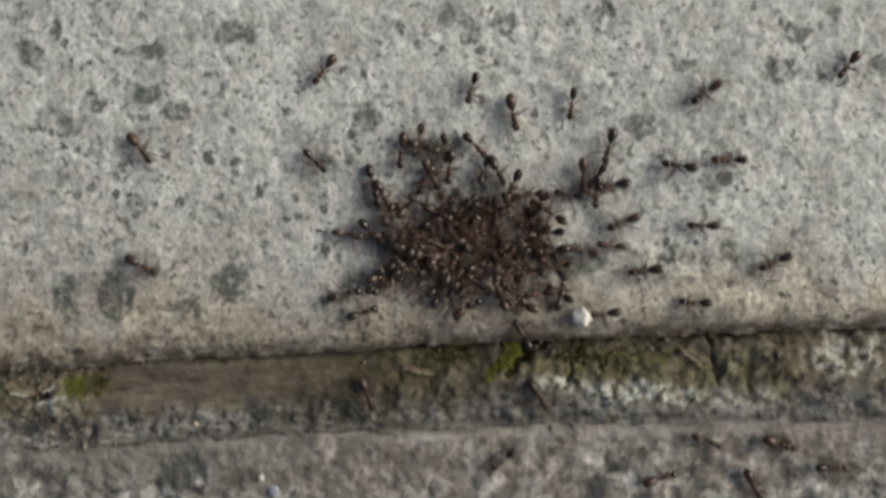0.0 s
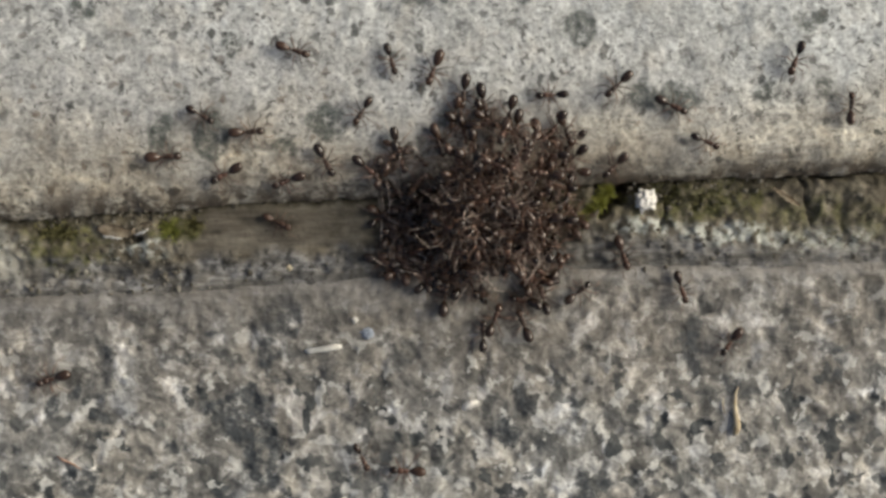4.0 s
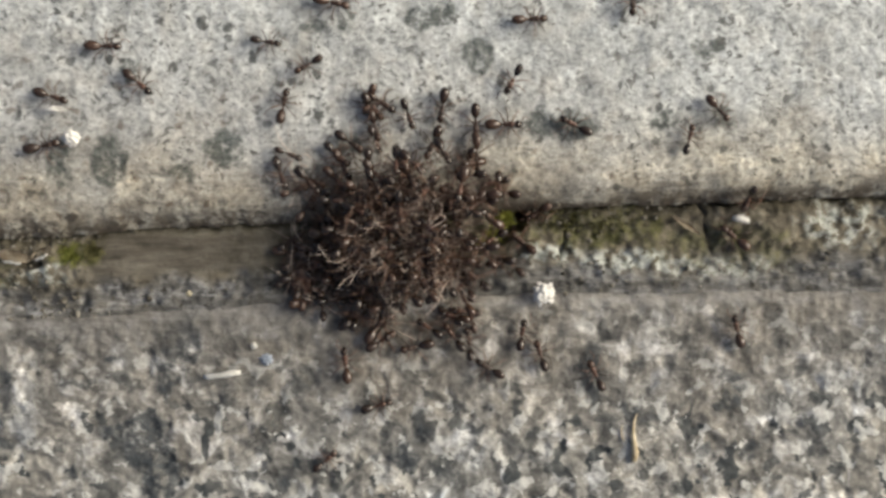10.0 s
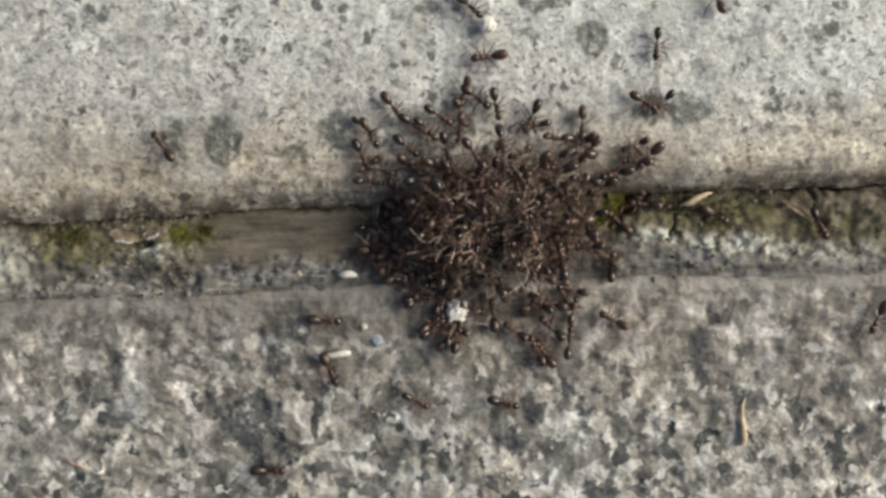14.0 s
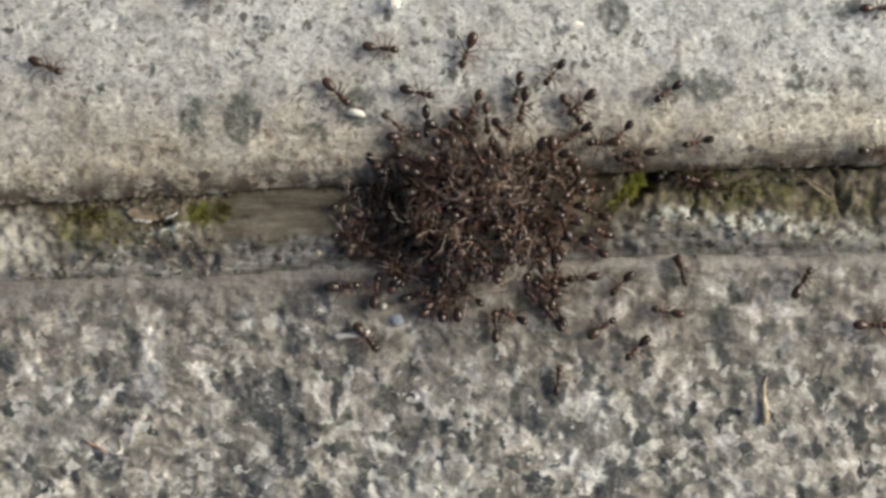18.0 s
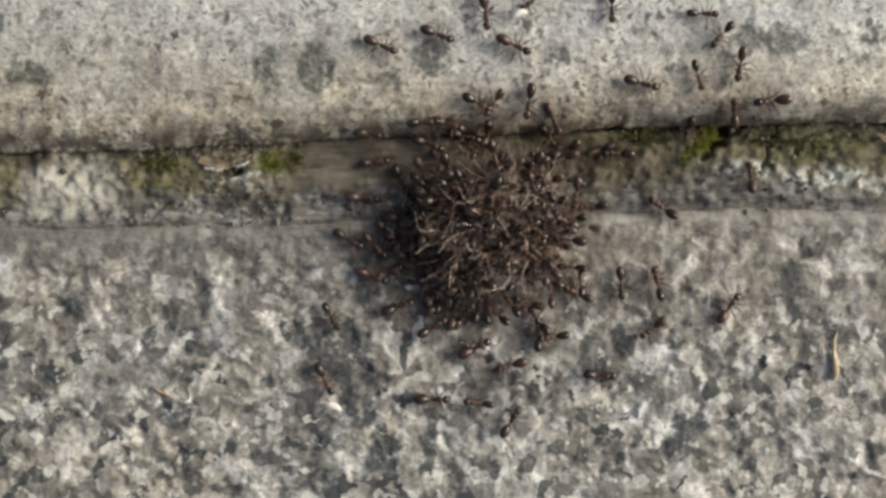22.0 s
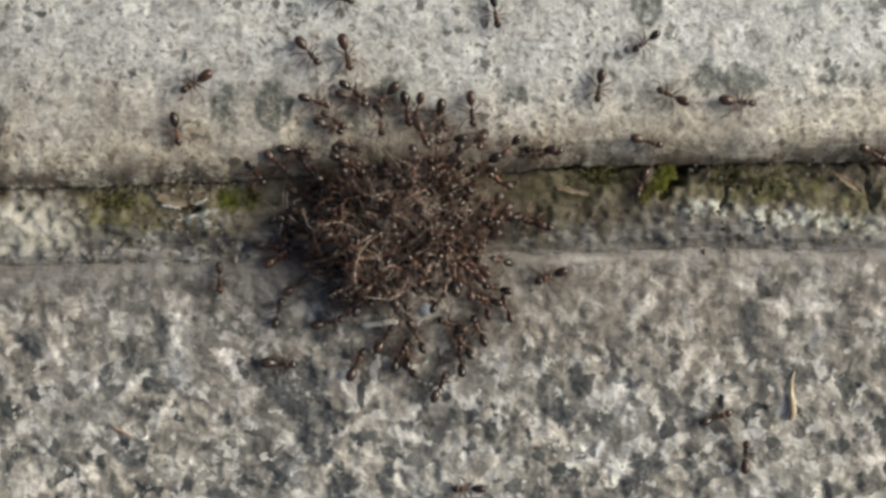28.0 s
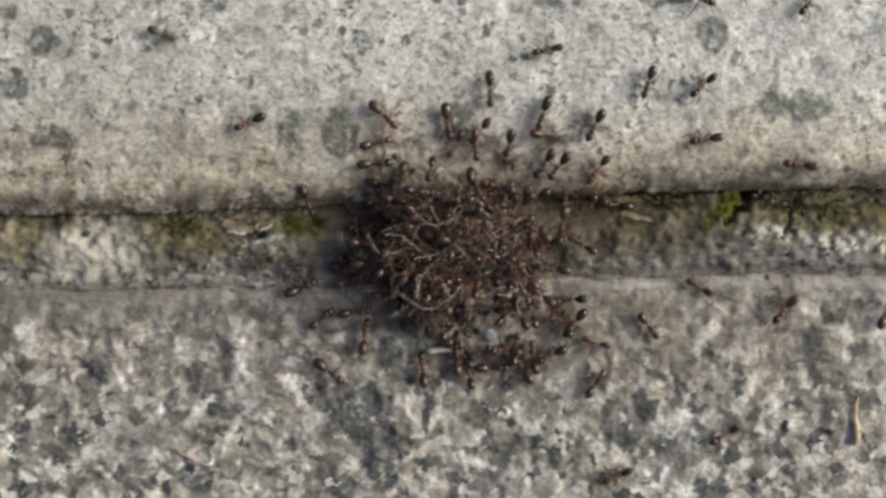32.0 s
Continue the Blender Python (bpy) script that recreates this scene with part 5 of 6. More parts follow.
    walk(ants[13], crawl((0, 32.0, 25.5, -144), (1, 27.1, 30.8, -11), (2, 20.2, 26.0, -119), (3, 13.8, 6.6, -118), (4, 7.4, 5.9, 267), (7, 10.6, 8.0, 169), (8, 10.2, 8.0, -126), (9, 11.1, 10.6, -111), (10, 14.3, 10.1, 0), (11, 17.1, 8.4, -59), (12, 16.0, 7.8, -174), (13, 16.6, 7.8, -101), (14, 16.8, 5.4, -134), (17, 25.2, 7.2, -7), (18, 19.9, 1.4, 166), (19, 20.2, 4.3, -89), (20, 26.5, 14.3, -89), (21, 18.4, 6.4, 166), (22, 19.2, 4.5, -172), (23, 18.5, 7.4, -126), (24, 13.8, 5.2, -84), (25, 22.0, 13.5, -145), (28, 20.4, 7.9, -6), (29, 17.5, -5.3, -95), (30, 15.5, -2.7, -112), (31, 20.1, 5.3, -171), (32, 19.3, -9.2, -130)))
    walk(ants[14], crawl((0, 10.4, 25.9, -108), (1, 5.7, 23.8, -75), (2, -2.7, 27.8, -129), (3, 2.4, 16.3, 6), (4, -6.0, 13.5, -73), (7, -1.3, 12.2, -61), (8, -3.6, 12.5, -41), (9, -1.6, 11.7, -80), (10, 5.2, 10.9, -70), (11, 6.6, 10.0, -101), (12, 7.9, 13.1, -99), (13, 6.6, 9.2, -105), (14, 6.2, 7.8, -156), (17, 6.0, 12.5, -56), (18, 6.0, 11.0, -130), (19, 11.4, 10.9, 0), (20, 14.0, 17.8, -134), (21, 5.0, 18.8, -172), (22, 13.1, 12.2, -1), (23, 13.8, 15.9, -120), (24, 11.8, 11.7, -95), (25, 17.3, 14.7, -15), (28, 11.4, 13.2, -143), (29, 12.1, 14.9, -160), (30, 6.8, 16.4, -27), (31, 27.0, 19.8, -164), (32, 20.4, 19.5, -128)))
    walk(ants[15], crawl((0, 3.9, 20.0, -96), (1, -0.9, 16.0, -69), (2, -20.7, 18.8, -116), (3, -11.4, 10.8, -82), (4, -19.2, 7.0, 3), (7, -6.3, 7.8, -68), (8, -16.1, 0.3, 159), (9, -9.4, 6.0, -80), (10, -6.4, 12.1, 78), (11, -6.8, 9.8, -14), (12, -1.2, 12.2, -77), (13, -3.0, 13.8, -127), (14, -6.8, 9.8, -52), (17, -11.8, 16.4, 63), (18, -9.7, 13.3, -6), (19, -23.2, 21.5, -81), (20, -24.7, 21.9, -126), (21, -32.2, 14.8, -172), (22, -16.6, 8.7, -23), (23, -30.2, 14.2, 3), (24, -33.2, 7.6, -21), (25, -34.5, 13.8, -8), (28, -19.5, 11.6, -48), (29, -18.8, 13.0, -37), (30, -20.1, 0.6, 15), (31, -16.3, 2.1, -55), (32, -16.8, 2.0, -81)))
    walk(ants[16], crawl((0, 23.1, 20.4, -106), (1, 21.8, 23.3, -56), (2, 16.7, 24.1, 141), (3, 10.5, 9.8, -104), (4, 4.9, 8.4, -105), (7, 5.4, 9.0, -95), (8, 4.9, 8.8, -104), (9, 7.5, 9.0, -84), (10, 11.4, 10.1, -90), (11, 10.2, 10.7, -129), (12, 11.6, 12.8, -138), (13, 9.2, 10.3, -134), (14, 7.8, 6.5, -153), (17, 10.3, 11.9, -86), (18, 8.5, 8.2, -137), (19, 8.4, 7.3, -89), (20, 12.5, 14.4, -55), (21, 4.1, 6.5, -32), (22, 7.6, 5.6, -14), (23, -2.4, -2.6, 268), (24, -3.6, -4.0, 218), (25, 3.7, 6.1, -162), (28, -4.0, 3.2, -127), (29, -4.3, 6.7, -117), (30, -5.2, 5.3, -124), (31, -4.3, 4.8, -88), (32, -2.3, 1.5, -88)))
    walk(ants[17], crawl((0, 14.3, 23.5, -79), (1, 17.0, 19.5, -76), (2, 8.6, 23.0, -25), (3, 5.8, 13.6, -122), (4, -2.1, 12.6, -112), (7, 2.9, 14.6, -88), (8, -0.4, 15.8, -28), (9, 3.2, 16.9, -74), (10, -1.7, 21.4, -13), (11, 1.1, 15.6, -111), (12, 4.8, 15.7, -49), (13, 4.5, 15.6, 9), (14, 1.7, 14.7, -172), (17, -0.2, 16.3, -147), (18, -2.0, 12.9, -111), (19, -12.2, 20.0, 6), (20, 0.4, 15.5, -59), (21, -11.1, 12.7, -104), (22, -7.2, 11.8, -82), (23, -9.3, 9.7, -58), (24, -7.7, 8.3, -51), (25, -10.3, 11.6, -16), (28, -16.1, 11.5, -75), (29, -14.7, 11.5, 2), (30, -15.1, 5.2, -77), (31, -14.7, 15.5, -136), (32, -18.6, 8.2, -43)))
    walk(ants[18], crawl((0, 19.7, 24.4, -99), (1, 20.4, 27.7, -81), (2, 11.7, 25.4, -149), (3, 10.7, 13.5, -119), (4, 8.7, 10.3, -177), (7, 9.5, 10.8, -168), (8, 8.5, 14.5, 30), (9, 12.6, 15.6, -61), (10, 14.8, 14.1, -119), (11, 16.1, 14.5, -41), (12, 11.4, 17.8, -26), (13, 8.9, 14.1, -97), (14, 17.6, 15.8, -94), (17, 19.4, 11.4, -101), (18, 16.5, 9.3, -144), (19, 17.7, 14.8, -68), (20, 20.8, 22.2, -102), (21, 11.7, 10.4, -77), (22, 14.6, 10.1, -130), (23, 0.6, 5.8, -145), (24, -1.9, 1.3, -139), (25, 1.7, 12.5, -118), (28, -2.4, 15.6, -80), (29, -2.4, 14.5, -80), (30, 1.5, 12.0, -82), (31, 13.8, 12.4, 107), (32, 10.6, 11.6, -139)))
    walk(ants[19], crawl((0, 22.0, 16.2, -95), (1, 17.3, 13.5, -166), (2, 10.1, 8.1, 205), (3, 7.5, -3.7, 481), (4, 2.5, -7.7, 94), (7, 3.0, -12.3, 0), (8, -1.6, -10.2, 83), (9, 3.6, -9.4, 90), (10, 2.3, -16.3, 17), (11, 8.5, -13.0, 97), (12, 7.3, -11.5, 108), (13, 6.0, -17.4, -95), (14, 3.9, -17.9, -13), (17, 15.7, -21.8, 0), (18, 14.2, -14.7, -134), (19, 9.6, -22.5, 5), (20, 15.8, -16.6, -48), (21, 3.9, -19.8, -5), (22, 4.5, -21.7, -3), (23, 2.3, -21.0, 79), (24, 3.0, -19.9, 90), (25, 5.6, -19.0, -96), (28, -4.2, -28.9, -178), (29, -10.2, -21.3, -171), (30, -7.1, -23.3, 16), (31, -7.1, -24.0, 8), (32, 3.7, -25.2, -155)))
    walk(ants[20], crawl((0, 24.3, 13.5, -157), (1, 21.1, 13.5, -93), (2, 17.8, 15.1, -47), (3, 11.7, 4.6, 195), (4, 6.6, 5.1, -119), (7, 8.8, 5.3, -116), (8, 6.3, 5.9, 285), (9, 9.0, 1.6, 171), (10, 12.1, 1.3, 163), (11, 11.2, -2.0, 534), (12, 4.3, -4.9, 461), (13, 4.6, -4.0, 457), (14, 3.3, -6.2, 457), (17, 4.6, -8.6, -36), (18, 0.2, -6.8, 478), (19, 0.3, -7.7, 451), (20, -6.6, -8.1, 414), (21, -13.7, -14.4, 34), (22, -9.6, -15.8, 76), (23, -9.6, -12.8, 413), (24, -13.4, -12.0, 433), (25, -19.0, -10.7, 0), (28, -18.0, -5.4, 382), (29, -15.2, -2.1, 392), (30, -18.5, -8.4, 420), (31, -12.0, 1.1, 251), (32, -15.9, -0.3, 322)))
    walk(ants[21], crawl((0, 23.2, 17.0, -170), (1, 21.6, 19.4, -36), (2, 11.3, 17.9, -21), (3, 7.6, 10.0, -94), (4, 2.6, 9.5, -77), (7, 2.7, 8.3, -84), (8, 2.1, 10.7, -68), (9, 3.4, 8.5, -81), (10, 8.3, 6.7, -82), (11, 9.7, 7.5, -174), (12, 8.8, 8.7, -85), (13, 9.6, 7.6, -89), (14, 9.9, 5.2, -156), (17, 11.8, 9.7, -146), (18, 7.1, 0.0, 216), (19, 1.4, 2.0, 241), (20, 4.1, 6.0, -83), (21, -2.8, 2.8, -95), (22, -0.7, 1.1, -65), (23, -3.7, -1.8, 252), (24, -6.0, -2.1, 266), (25, -2.7, 6.2, -62), (28, -7.4, 1.2, 208), (29, -8.0, 5.6, 229), (30, -8.8, 1.1, 237), (31, -10.6, 2.2, -115), (32, -10.6, 1.3, 272)))
    walk(ants[22], crawl((0, -0.9, 12.5, -9), (1, -2.3, 12.8, -36), (2, -17.4, 11.6, 166), (3, -8.7, 4.1, -39), (4, -16.9, -1.4, -26), (7, -2.7, -8.6, 83), (8, -20.7, -8.9, -102), (9, -12.1, 4.6, -11), (10, 0.4, -2.3, 347), (11, -2.7, 0.5, 309), (12, -2.2, 2.1, 362), (13, -2.9, 0.2, 331), (14, -4.3, -0.8, 391), (17, -3.8, 4.1, -26), (18, -3.2, 3.1, 268), (19, -1.0, 3.9, 240), (20, -0.9, 2.8, 250), (21, -8.8, 0.3, 323), (22, -7.5, -1.4, 258), (23, -10.9, -3.0, 272), (24, -13.6, -3.1, 275), (25, -12.3, 0.9, 269), (28, -15.0, 2.5, 335), (29, -13.2, 6.6, -95), (30, -11.7, 4.6, -80), (31, -10.7, 7.3, -94), (32, -10.2, 5.6, -86)))
    walk(ants[23], crawl((0, 2.4, 15.8, -60), (1, 1.7, 13.6, -59), (2, -14.3, 19.4, -126), (3, -7.8, 8.2, -114), (4, -15.9, 2.7, -158), (7, -9.0, 4.0, -8), (8, -33.9, 1.8, -30), (9, -22.0, 5.3, -171), (10, -27.8, 12.7, -18), (11, -29.8, 16.6, 5), (12, -16.0, 8.9, -20), (13, -33.6, 10.7, -12), (14, -28.5, 6.4, 127), (17, -41.8, 10.9, -18), (18, -40.7, 11.4, -23), (19, -44.0, 3.7, 34), (20, -44.2, 9.1, -145), (21, -40.3, 16.3, -5), (22, -17.4, 1.3, -10), (23, -14.5, -0.3, 90), (24, -12.9, 0.2, -67), (25, -13.3, 5.3, -89), (28, -12.6, 7.6, -133), (29, -11.4, 12.3, -62), (30, -9.9, 9.8, -95), (31, -12.8, 12.0, -122), (32, -9.0, 10.7, -88)))
    walk(ants[24], crawl((0, 29.5, 18.9, 171), (1, 27.2, 17.0, -80), (2, 22.8, 18.2, -79), (3, 17.9, 4.9, -138), (4, 14.9, 11.1, -137), (7, 11.7, 13.5, -151), (8, 14.0, 14.5, -135), (9, 13.1, 16.9, -144), (10, 26.0, 21.6, -90), (11, 27.5, 13.6, -171), (12, 20.9, 15.9, -110), (13, 24.4, 6.7, -94), (14, 16.8, 1.2, 174), (17, 32.5, -13.9, -116), (18, 30.1, -8.0, 58), (19, 32.0, -16.4, 2), (20, 31.5, -17.3, 162), (21, 1.3, -25.4, -141), (22, -4.0, -26.0, 59), (23, -1.9, -20.5, 32), (24, -1.2, -18.5, -155), (25, -1.6, -16.0, 114), (28, -10.3, -11.9, 471), (29, -5.5, -12.7, 72), (30, -10.4, -13.8, 91), (31, -7.9, -15.8, 1), (32, -7.9, -15.1, 1)))
    walk(ants[25], crawl((0, 17.0, -3.1, -57), (1, 12.8, 6.2, 451), (2, 2.5, 3.9, 415), (3, 5.0, -3.0, 441), (4, -1.1, -8.4, 83), (7, -0.9, -7.7, 448), (8, -24.0, -5.5, -84), (9, -20.7, -1.7, 20), (10, -28.6, 8.2, 13), (11, -11.9, -2.2, -18), (12, -11.6, 2.3, -11), (13, -19.9, -12.3, 153), (14, -18.4, -24.4, 0), (17, -20.7, -1.2, 71), (18, -13.3, -8.8, 4), (19, -19.2, -12.4, 90), (20, -12.6, -18.8, -143), (21, -23.1, -22.5, -76), (22, -11.3, -24.2, 0), (23, -10.0, -24.6, -34), (24, -14.3, -23.4, 148), (25, -23.1, -23.7, 79), (28, -21.9, -17.4, -3), (29, -19.9, -20.3, -33), (30, -20.5, -19.3, -7), (31, -11.7, -27.5, 10), (32, -23.4, -15.9, -37)))
    walk(ants[26], crawl((0, 40.3, -0.1, -52), (1, 46.5, 17.6, -4), (2, 38.0, 11.2, -131), (3, 45.8, -10.2, -31), (4, 23.3, 5.9, -24), (7, 24.2, 9.7, -153), (8, 18.6, 19.1, -153), (9, 19.4, 14.6, -160), (10, 31.3, 8.9, 75), (11, 28.7, 10.2, -138), (12, 16.8, 13.9, 153), (13, 19.6, 7.2, -153), (14, 18.1, 10.4, -131), (17, 23.3, 11.0, -134), (18, 19.3, 4.9, -166), (19, 15.7, 5.0, -111), (20, 19.4, 11.3, -130), (21, 14.1, 7.3, -31), (22, 12.6, 6.3, -73), (23, -2.3, -2.6, 268), (24, -4.1, -5.3, 234), (25, 1.8, 3.7, -99), (28, -6.1, 1.8, 253), (29, -5.1, 2.6, -104), (30, -6.0, -0.6, 190), (31, -7.2, 4.6, -76), (32, -7.2, 3.8, -88)))
    walk(ants[27], crawl((0, 28.6, -10.6, 18), (1, 28.1, -10.6, 9), (2, 16.2, -12.3, 92), (3, 14.0, -15.6, 68), (4, -5.0, -25.0, 177), (7, -4.1, -23.5, -98), (8, -15.5, -15.4, 118), (9, -1.2, -11.8, 57), (10, -0.9, -12.2, 97), (11, -2.1, -11.1, 71), (12, -1.8, -12.3, 82), (13, -7.4, -11.3, 105), (14, -5.0, -2.6, 376), (17, -16.7, 7.0, 56), (18, -5.4, -3.0, 417), (19, -13.8, 5.6, -72), (20, -9.6, 3.6, -83), (21, -31.4, -3.1, -67), (22, -17.2, -12.7, -20), (23, -20.4, -13.4, 79), (24, -21.5, -13.8, 7), (25, -22.5, -15.2, -59), (28, -22.1, -7.3, 37), (29, -16.7, -10.3, -78), (30, -16.6, -11.0, 91), (31, -17.8, -12.2, 84), (32, -20.3, -12.1, 83)))
    walk(ants[28], crawl((0, 13.3, -9.1, -139), (1, 9.3, 4.6, 463), (2, -2.9, -9.8, -4), (3, 3.1, -12.1, -139), (4, 2.5, -12.0, 89), (7, 3.9, -16.7, -130), (8, -13.8, -10.8, -45), (9, -1.9, -4.2, 384), (10, 3.2, -6.0, 430), (11, 0.4, -5.4, 417), (12, -0.8, -6.4, 452), (13, -3.9, -9.4, 113), (14, -3.7, -3.1, 391), (17, -7.0, -7.3, 18), (18, -8.2, -7.1, 63), (19, -9.7, -3.4, 372), (20, -8.7, -0.2, 334), (21, -14.0, -2.4, 330), (22, -12.4, -7.2, 371), (23, -11.7, -6.3, 327), (24, -15.1, -5.9, 353), (25, -14.9, -5.5, 351), (28, -15.5, -5.8, 378), (29, -5.8, -7.7, 467), (30, -9.0, -8.2, 500), (31, -5.3, -6.2, 493), (32, -7.7, 0.6, 246)))
    walk(ants[29], crawl((0, 37.3, -11.5, -63), (1, 30.9, -15.1, -73), (2, 29.8, -16.8, -63), (3, 35.8, -25.9, -29), (4, 25.9, -13.1, -128), (7, 40.8, -6.0, 15), (8, 33.3, -14.7, 0), (9, 32.9, -13.7, -156), (10, 36.3, -9.0, 103), (11, 25.2, -26.7, 156), (12, 15.5, -17.8, -67), (13, 15.6, -18.4, 165), (14, 7.4, -12.9, 127), (17, 8.7, -17.8, -141), (18, 11.2, -12.5, 35), (19, 7.8, -13.4, 45), (20, -1.0, -9.9, -17), (21, -4.5, -23.3, -76), (22, -4.5, -21.0, -163), (23, -1.8, -13.2, 475), (24, -5.9, -13.7, 468), (25, -5.7, -13.2, 90), (28, -14.5, -7.6, 432), (29, -9.1, -8.1, 449), (30, -14.1, -10.5, 426), (31, -14.2, -9.8, 394), (32, -15.9, -10.4, 46)))
    walk(ants[30], crawl((0, 44.9, -9.7, 0), (1, 35.4, -8.6, -170), (2, 28.7, -12.7, -142), (3, 28.2, -13.8, -141), (4, 21.4, -7.9, -73), (7, 14.7, -13.6, -176), (8, 13.7, -9.3, 120), (9, 20.2, -6.0, -96), (10, 22.8, -13.3, 116), (11, 22.4, -9.6, -127), (12, 15.4, -12.7, 168), (13, 10.3, -19.0, 93), (14, 6.7, -12.6, 116), (17, 8.7, -11.6, 104), (18, 6.4, -9.2, 84), (19, 6.4, -9.4, 90), (20, 2.0, -8.8, 90), (21, -0.8, -8.3, 507), (22, 1.8, -13.9, 157), (23, -1.5, -11.1, 463), (24, -2.5, -5.3, 196), (25, 1.2, -5.8, -179), (28, -2.4, -0.1, 177), (29, -3.2, -3.2, 557), (30, -4.5, -3.6, 162), (31, -0.5, 5.5, -162), (32, 1.0, 3.8, -124)))
    walk(ants[31], crawl((0, 40.0, -7.5, -17), (1, 30.8, -7.8, -100), (2, 24.0, -9.1, 61), (3, 30.4, -9.6, 10), (4, 15.9, -4.8, -73), (7, 20.1, -1.9, -70), (8, 20.4, -9.6, 176), (9, 24.9, -9.2, 1), (10, 36.0, -0.2, 140), (11, 27.3, -5.3, -111), (12, 39.1, -4.9, -156), (13, 42.2, -6.6, -66), (14, 39.2, -9.7, -116), (17, 40.6, -8.3, -47), (18, 36.8, -12.2, 0), (19, 36.8, -16.3, 11), (20, 37.5, -10.0, -123), (21, 32.9, -17.2, -2), (22, 16.5, -14.9, 54), (23, 16.5, -13.5, 61), (24, 14.0, -11.1, 66), (25, 23.7, 3.2, -89), (28, 33.3, 4.0, -40), (29, 21.1, -2.3, -174), (30, 27.0, 14.7, 69), (31, 27.5, 14.2, -27), (32, 19.7, 4.8, 174)))
    walk(ants[32], crawl((0, 33.0, -7.2, -21), (1, 24.4, 6.0, -155), (2, 15.4, -7.3, -170), (3, 14.9, -9.0, 172), (4, 11.7, -8.0, 39), (7, 12.8, -12.8, -70), (8, 8.7, -12.7, 108), (9, 11.3, -10.5, -73), (10, 12.6, -12.7, 150), (11, 13.9, -9.6, 96), (12, 7.5, -7.8, 155), (13, 6.4, -10.5, 100), (14, 5.9, -7.7, 84), (17, 8.3, -7.5, -121), (18, 9.0, -7.9, -173), (19, 9.4, -9.1, 104), (20, 13.9, -6.3, 172), (21, 6.5, -10.9, -98), (22, 6.1, -13.2, -85), (23, 1.5, -12.8, -167), (24, 1.8, -12.2, -179), (25, 2.0, -8.8, 76), (28, -2.1, -3.2, 218), (29, -1.7, -3.6, 569), (30, -3.6, -3.8, 147), (31, 5.9, 4.3, 36), (32, 3.1, 0.6, 175)))
    walk(ants[33], crawl((0, 0.6, -3.0, -68), (1, -8.2, 8.5, -138), (2, -35.6, -8.7, -28), (3, -31.5, -11.3, 89), (4, -38.6, -16.2, -163), (7, -2.4, -12.9, 8), (8, -17.4, -12.0, -53), (9, -4.3, -4.2, 379), (10, 2.2, -8.7, 56), (11, 1.2, -7.3, 442), (12, -4.6, -9.6, -99), (13, -11.7, -10.9, -86), (14, -12.8, -15.0, -65), (17, -2.5, -10.7, -96), (18, -11.1, -13.9, -49), (19, -11.7, -11.4, 76), (20, -12.9, -12.7, 69), (21, -19.5, -20.4, -30), (22, -7.4, -19.2, 27), (23, -6.9, -18.1, 67), (24, -8.2, -16.5, 114), (25, -11.3, -16.4, 80), (28, -15.1, -11.0, 389), (29, -10.9, -9.6, 454), (30, -13.9, -11.7, 401), (31, -10.8, -12.4, 96), (32, -5.5, -14.8, 124)))
    walk(ants[34], crawl((0, 6.3, 17.1, -112), (1, 8.4, 14.7, 256), (2, 3.2, 11.4, -97), (3, 2.4, 2.3, 318), (4, -5.2, 4.4, -70), (7, -1.6, 4.6, -83), (8, -4.2, 4.8, -101), (9, -1.8, 8.2, -63), (10, -1.3, 7.2, -43), (11, -3.0, 5.1, -63), (12, -3.3, 4.2, -50), (13, -6.4, -0.4, -75), (14, -4.8, 0.2, 380), (17, -7.9, 5.6, -63), (18, -7.1, 3.3, -20), (19, -9.5, 5.5, -83), (20, -8.0, 5.4, -83), (21, -15.9, 3.7, -87), (22, -12.6, 2.3, 3), (23, -14.4, 3.4, -36), (24, -16.2, 1.9, -55), (25, -18.3, 5.3, -80), (28, -15.2, 8.1, -33), (29, -15.2, 8.5, -17), (30, -16.0, -0.9, 306), (31, -12.7, 3.6, 298), (32, -14.1, 2.6, -81)))
    walk(ants[35], crawl((0, 14.8, 6.3, 161), (1, 13.7, 6.0, 472), (2, 6.3, 0.5, 448), (3, 6.8, -3.2, 468), (4, 3.6, 3.3, 331), (7, 8.6, -1.7, 506), (8, 11.7, -2.3, 514), (9, 9.8, -1.8, 558), (10, 17.2, 2.5, -125), (11, 12.8, -4.2, 179), (12, 9.5, -5.7, 471), (13, 15.3, -9.2, -153), (14, 13.9, -9.8, 153), (17, 15.3, -16.1, -138), (18, 17.0, -11.0, 169), (19, 16.2, -14.7, 82), (20, 34.0, 5.1, -104), (21, 15.6, 4.8, 90), (22, 16.1, 3.8, 102), (23, 12.8, -4.6, 104), (24, 4.0, -3.6, 151), (25, 11.9, 7.6, -75), (28, 12.1, 4.3, -15), (29, 7.7, 8.4, -122), (30, 9.3, 6.0, -15), (31, 16.2, 7.5, -129), (32, 10.9, 6.7, -170)))
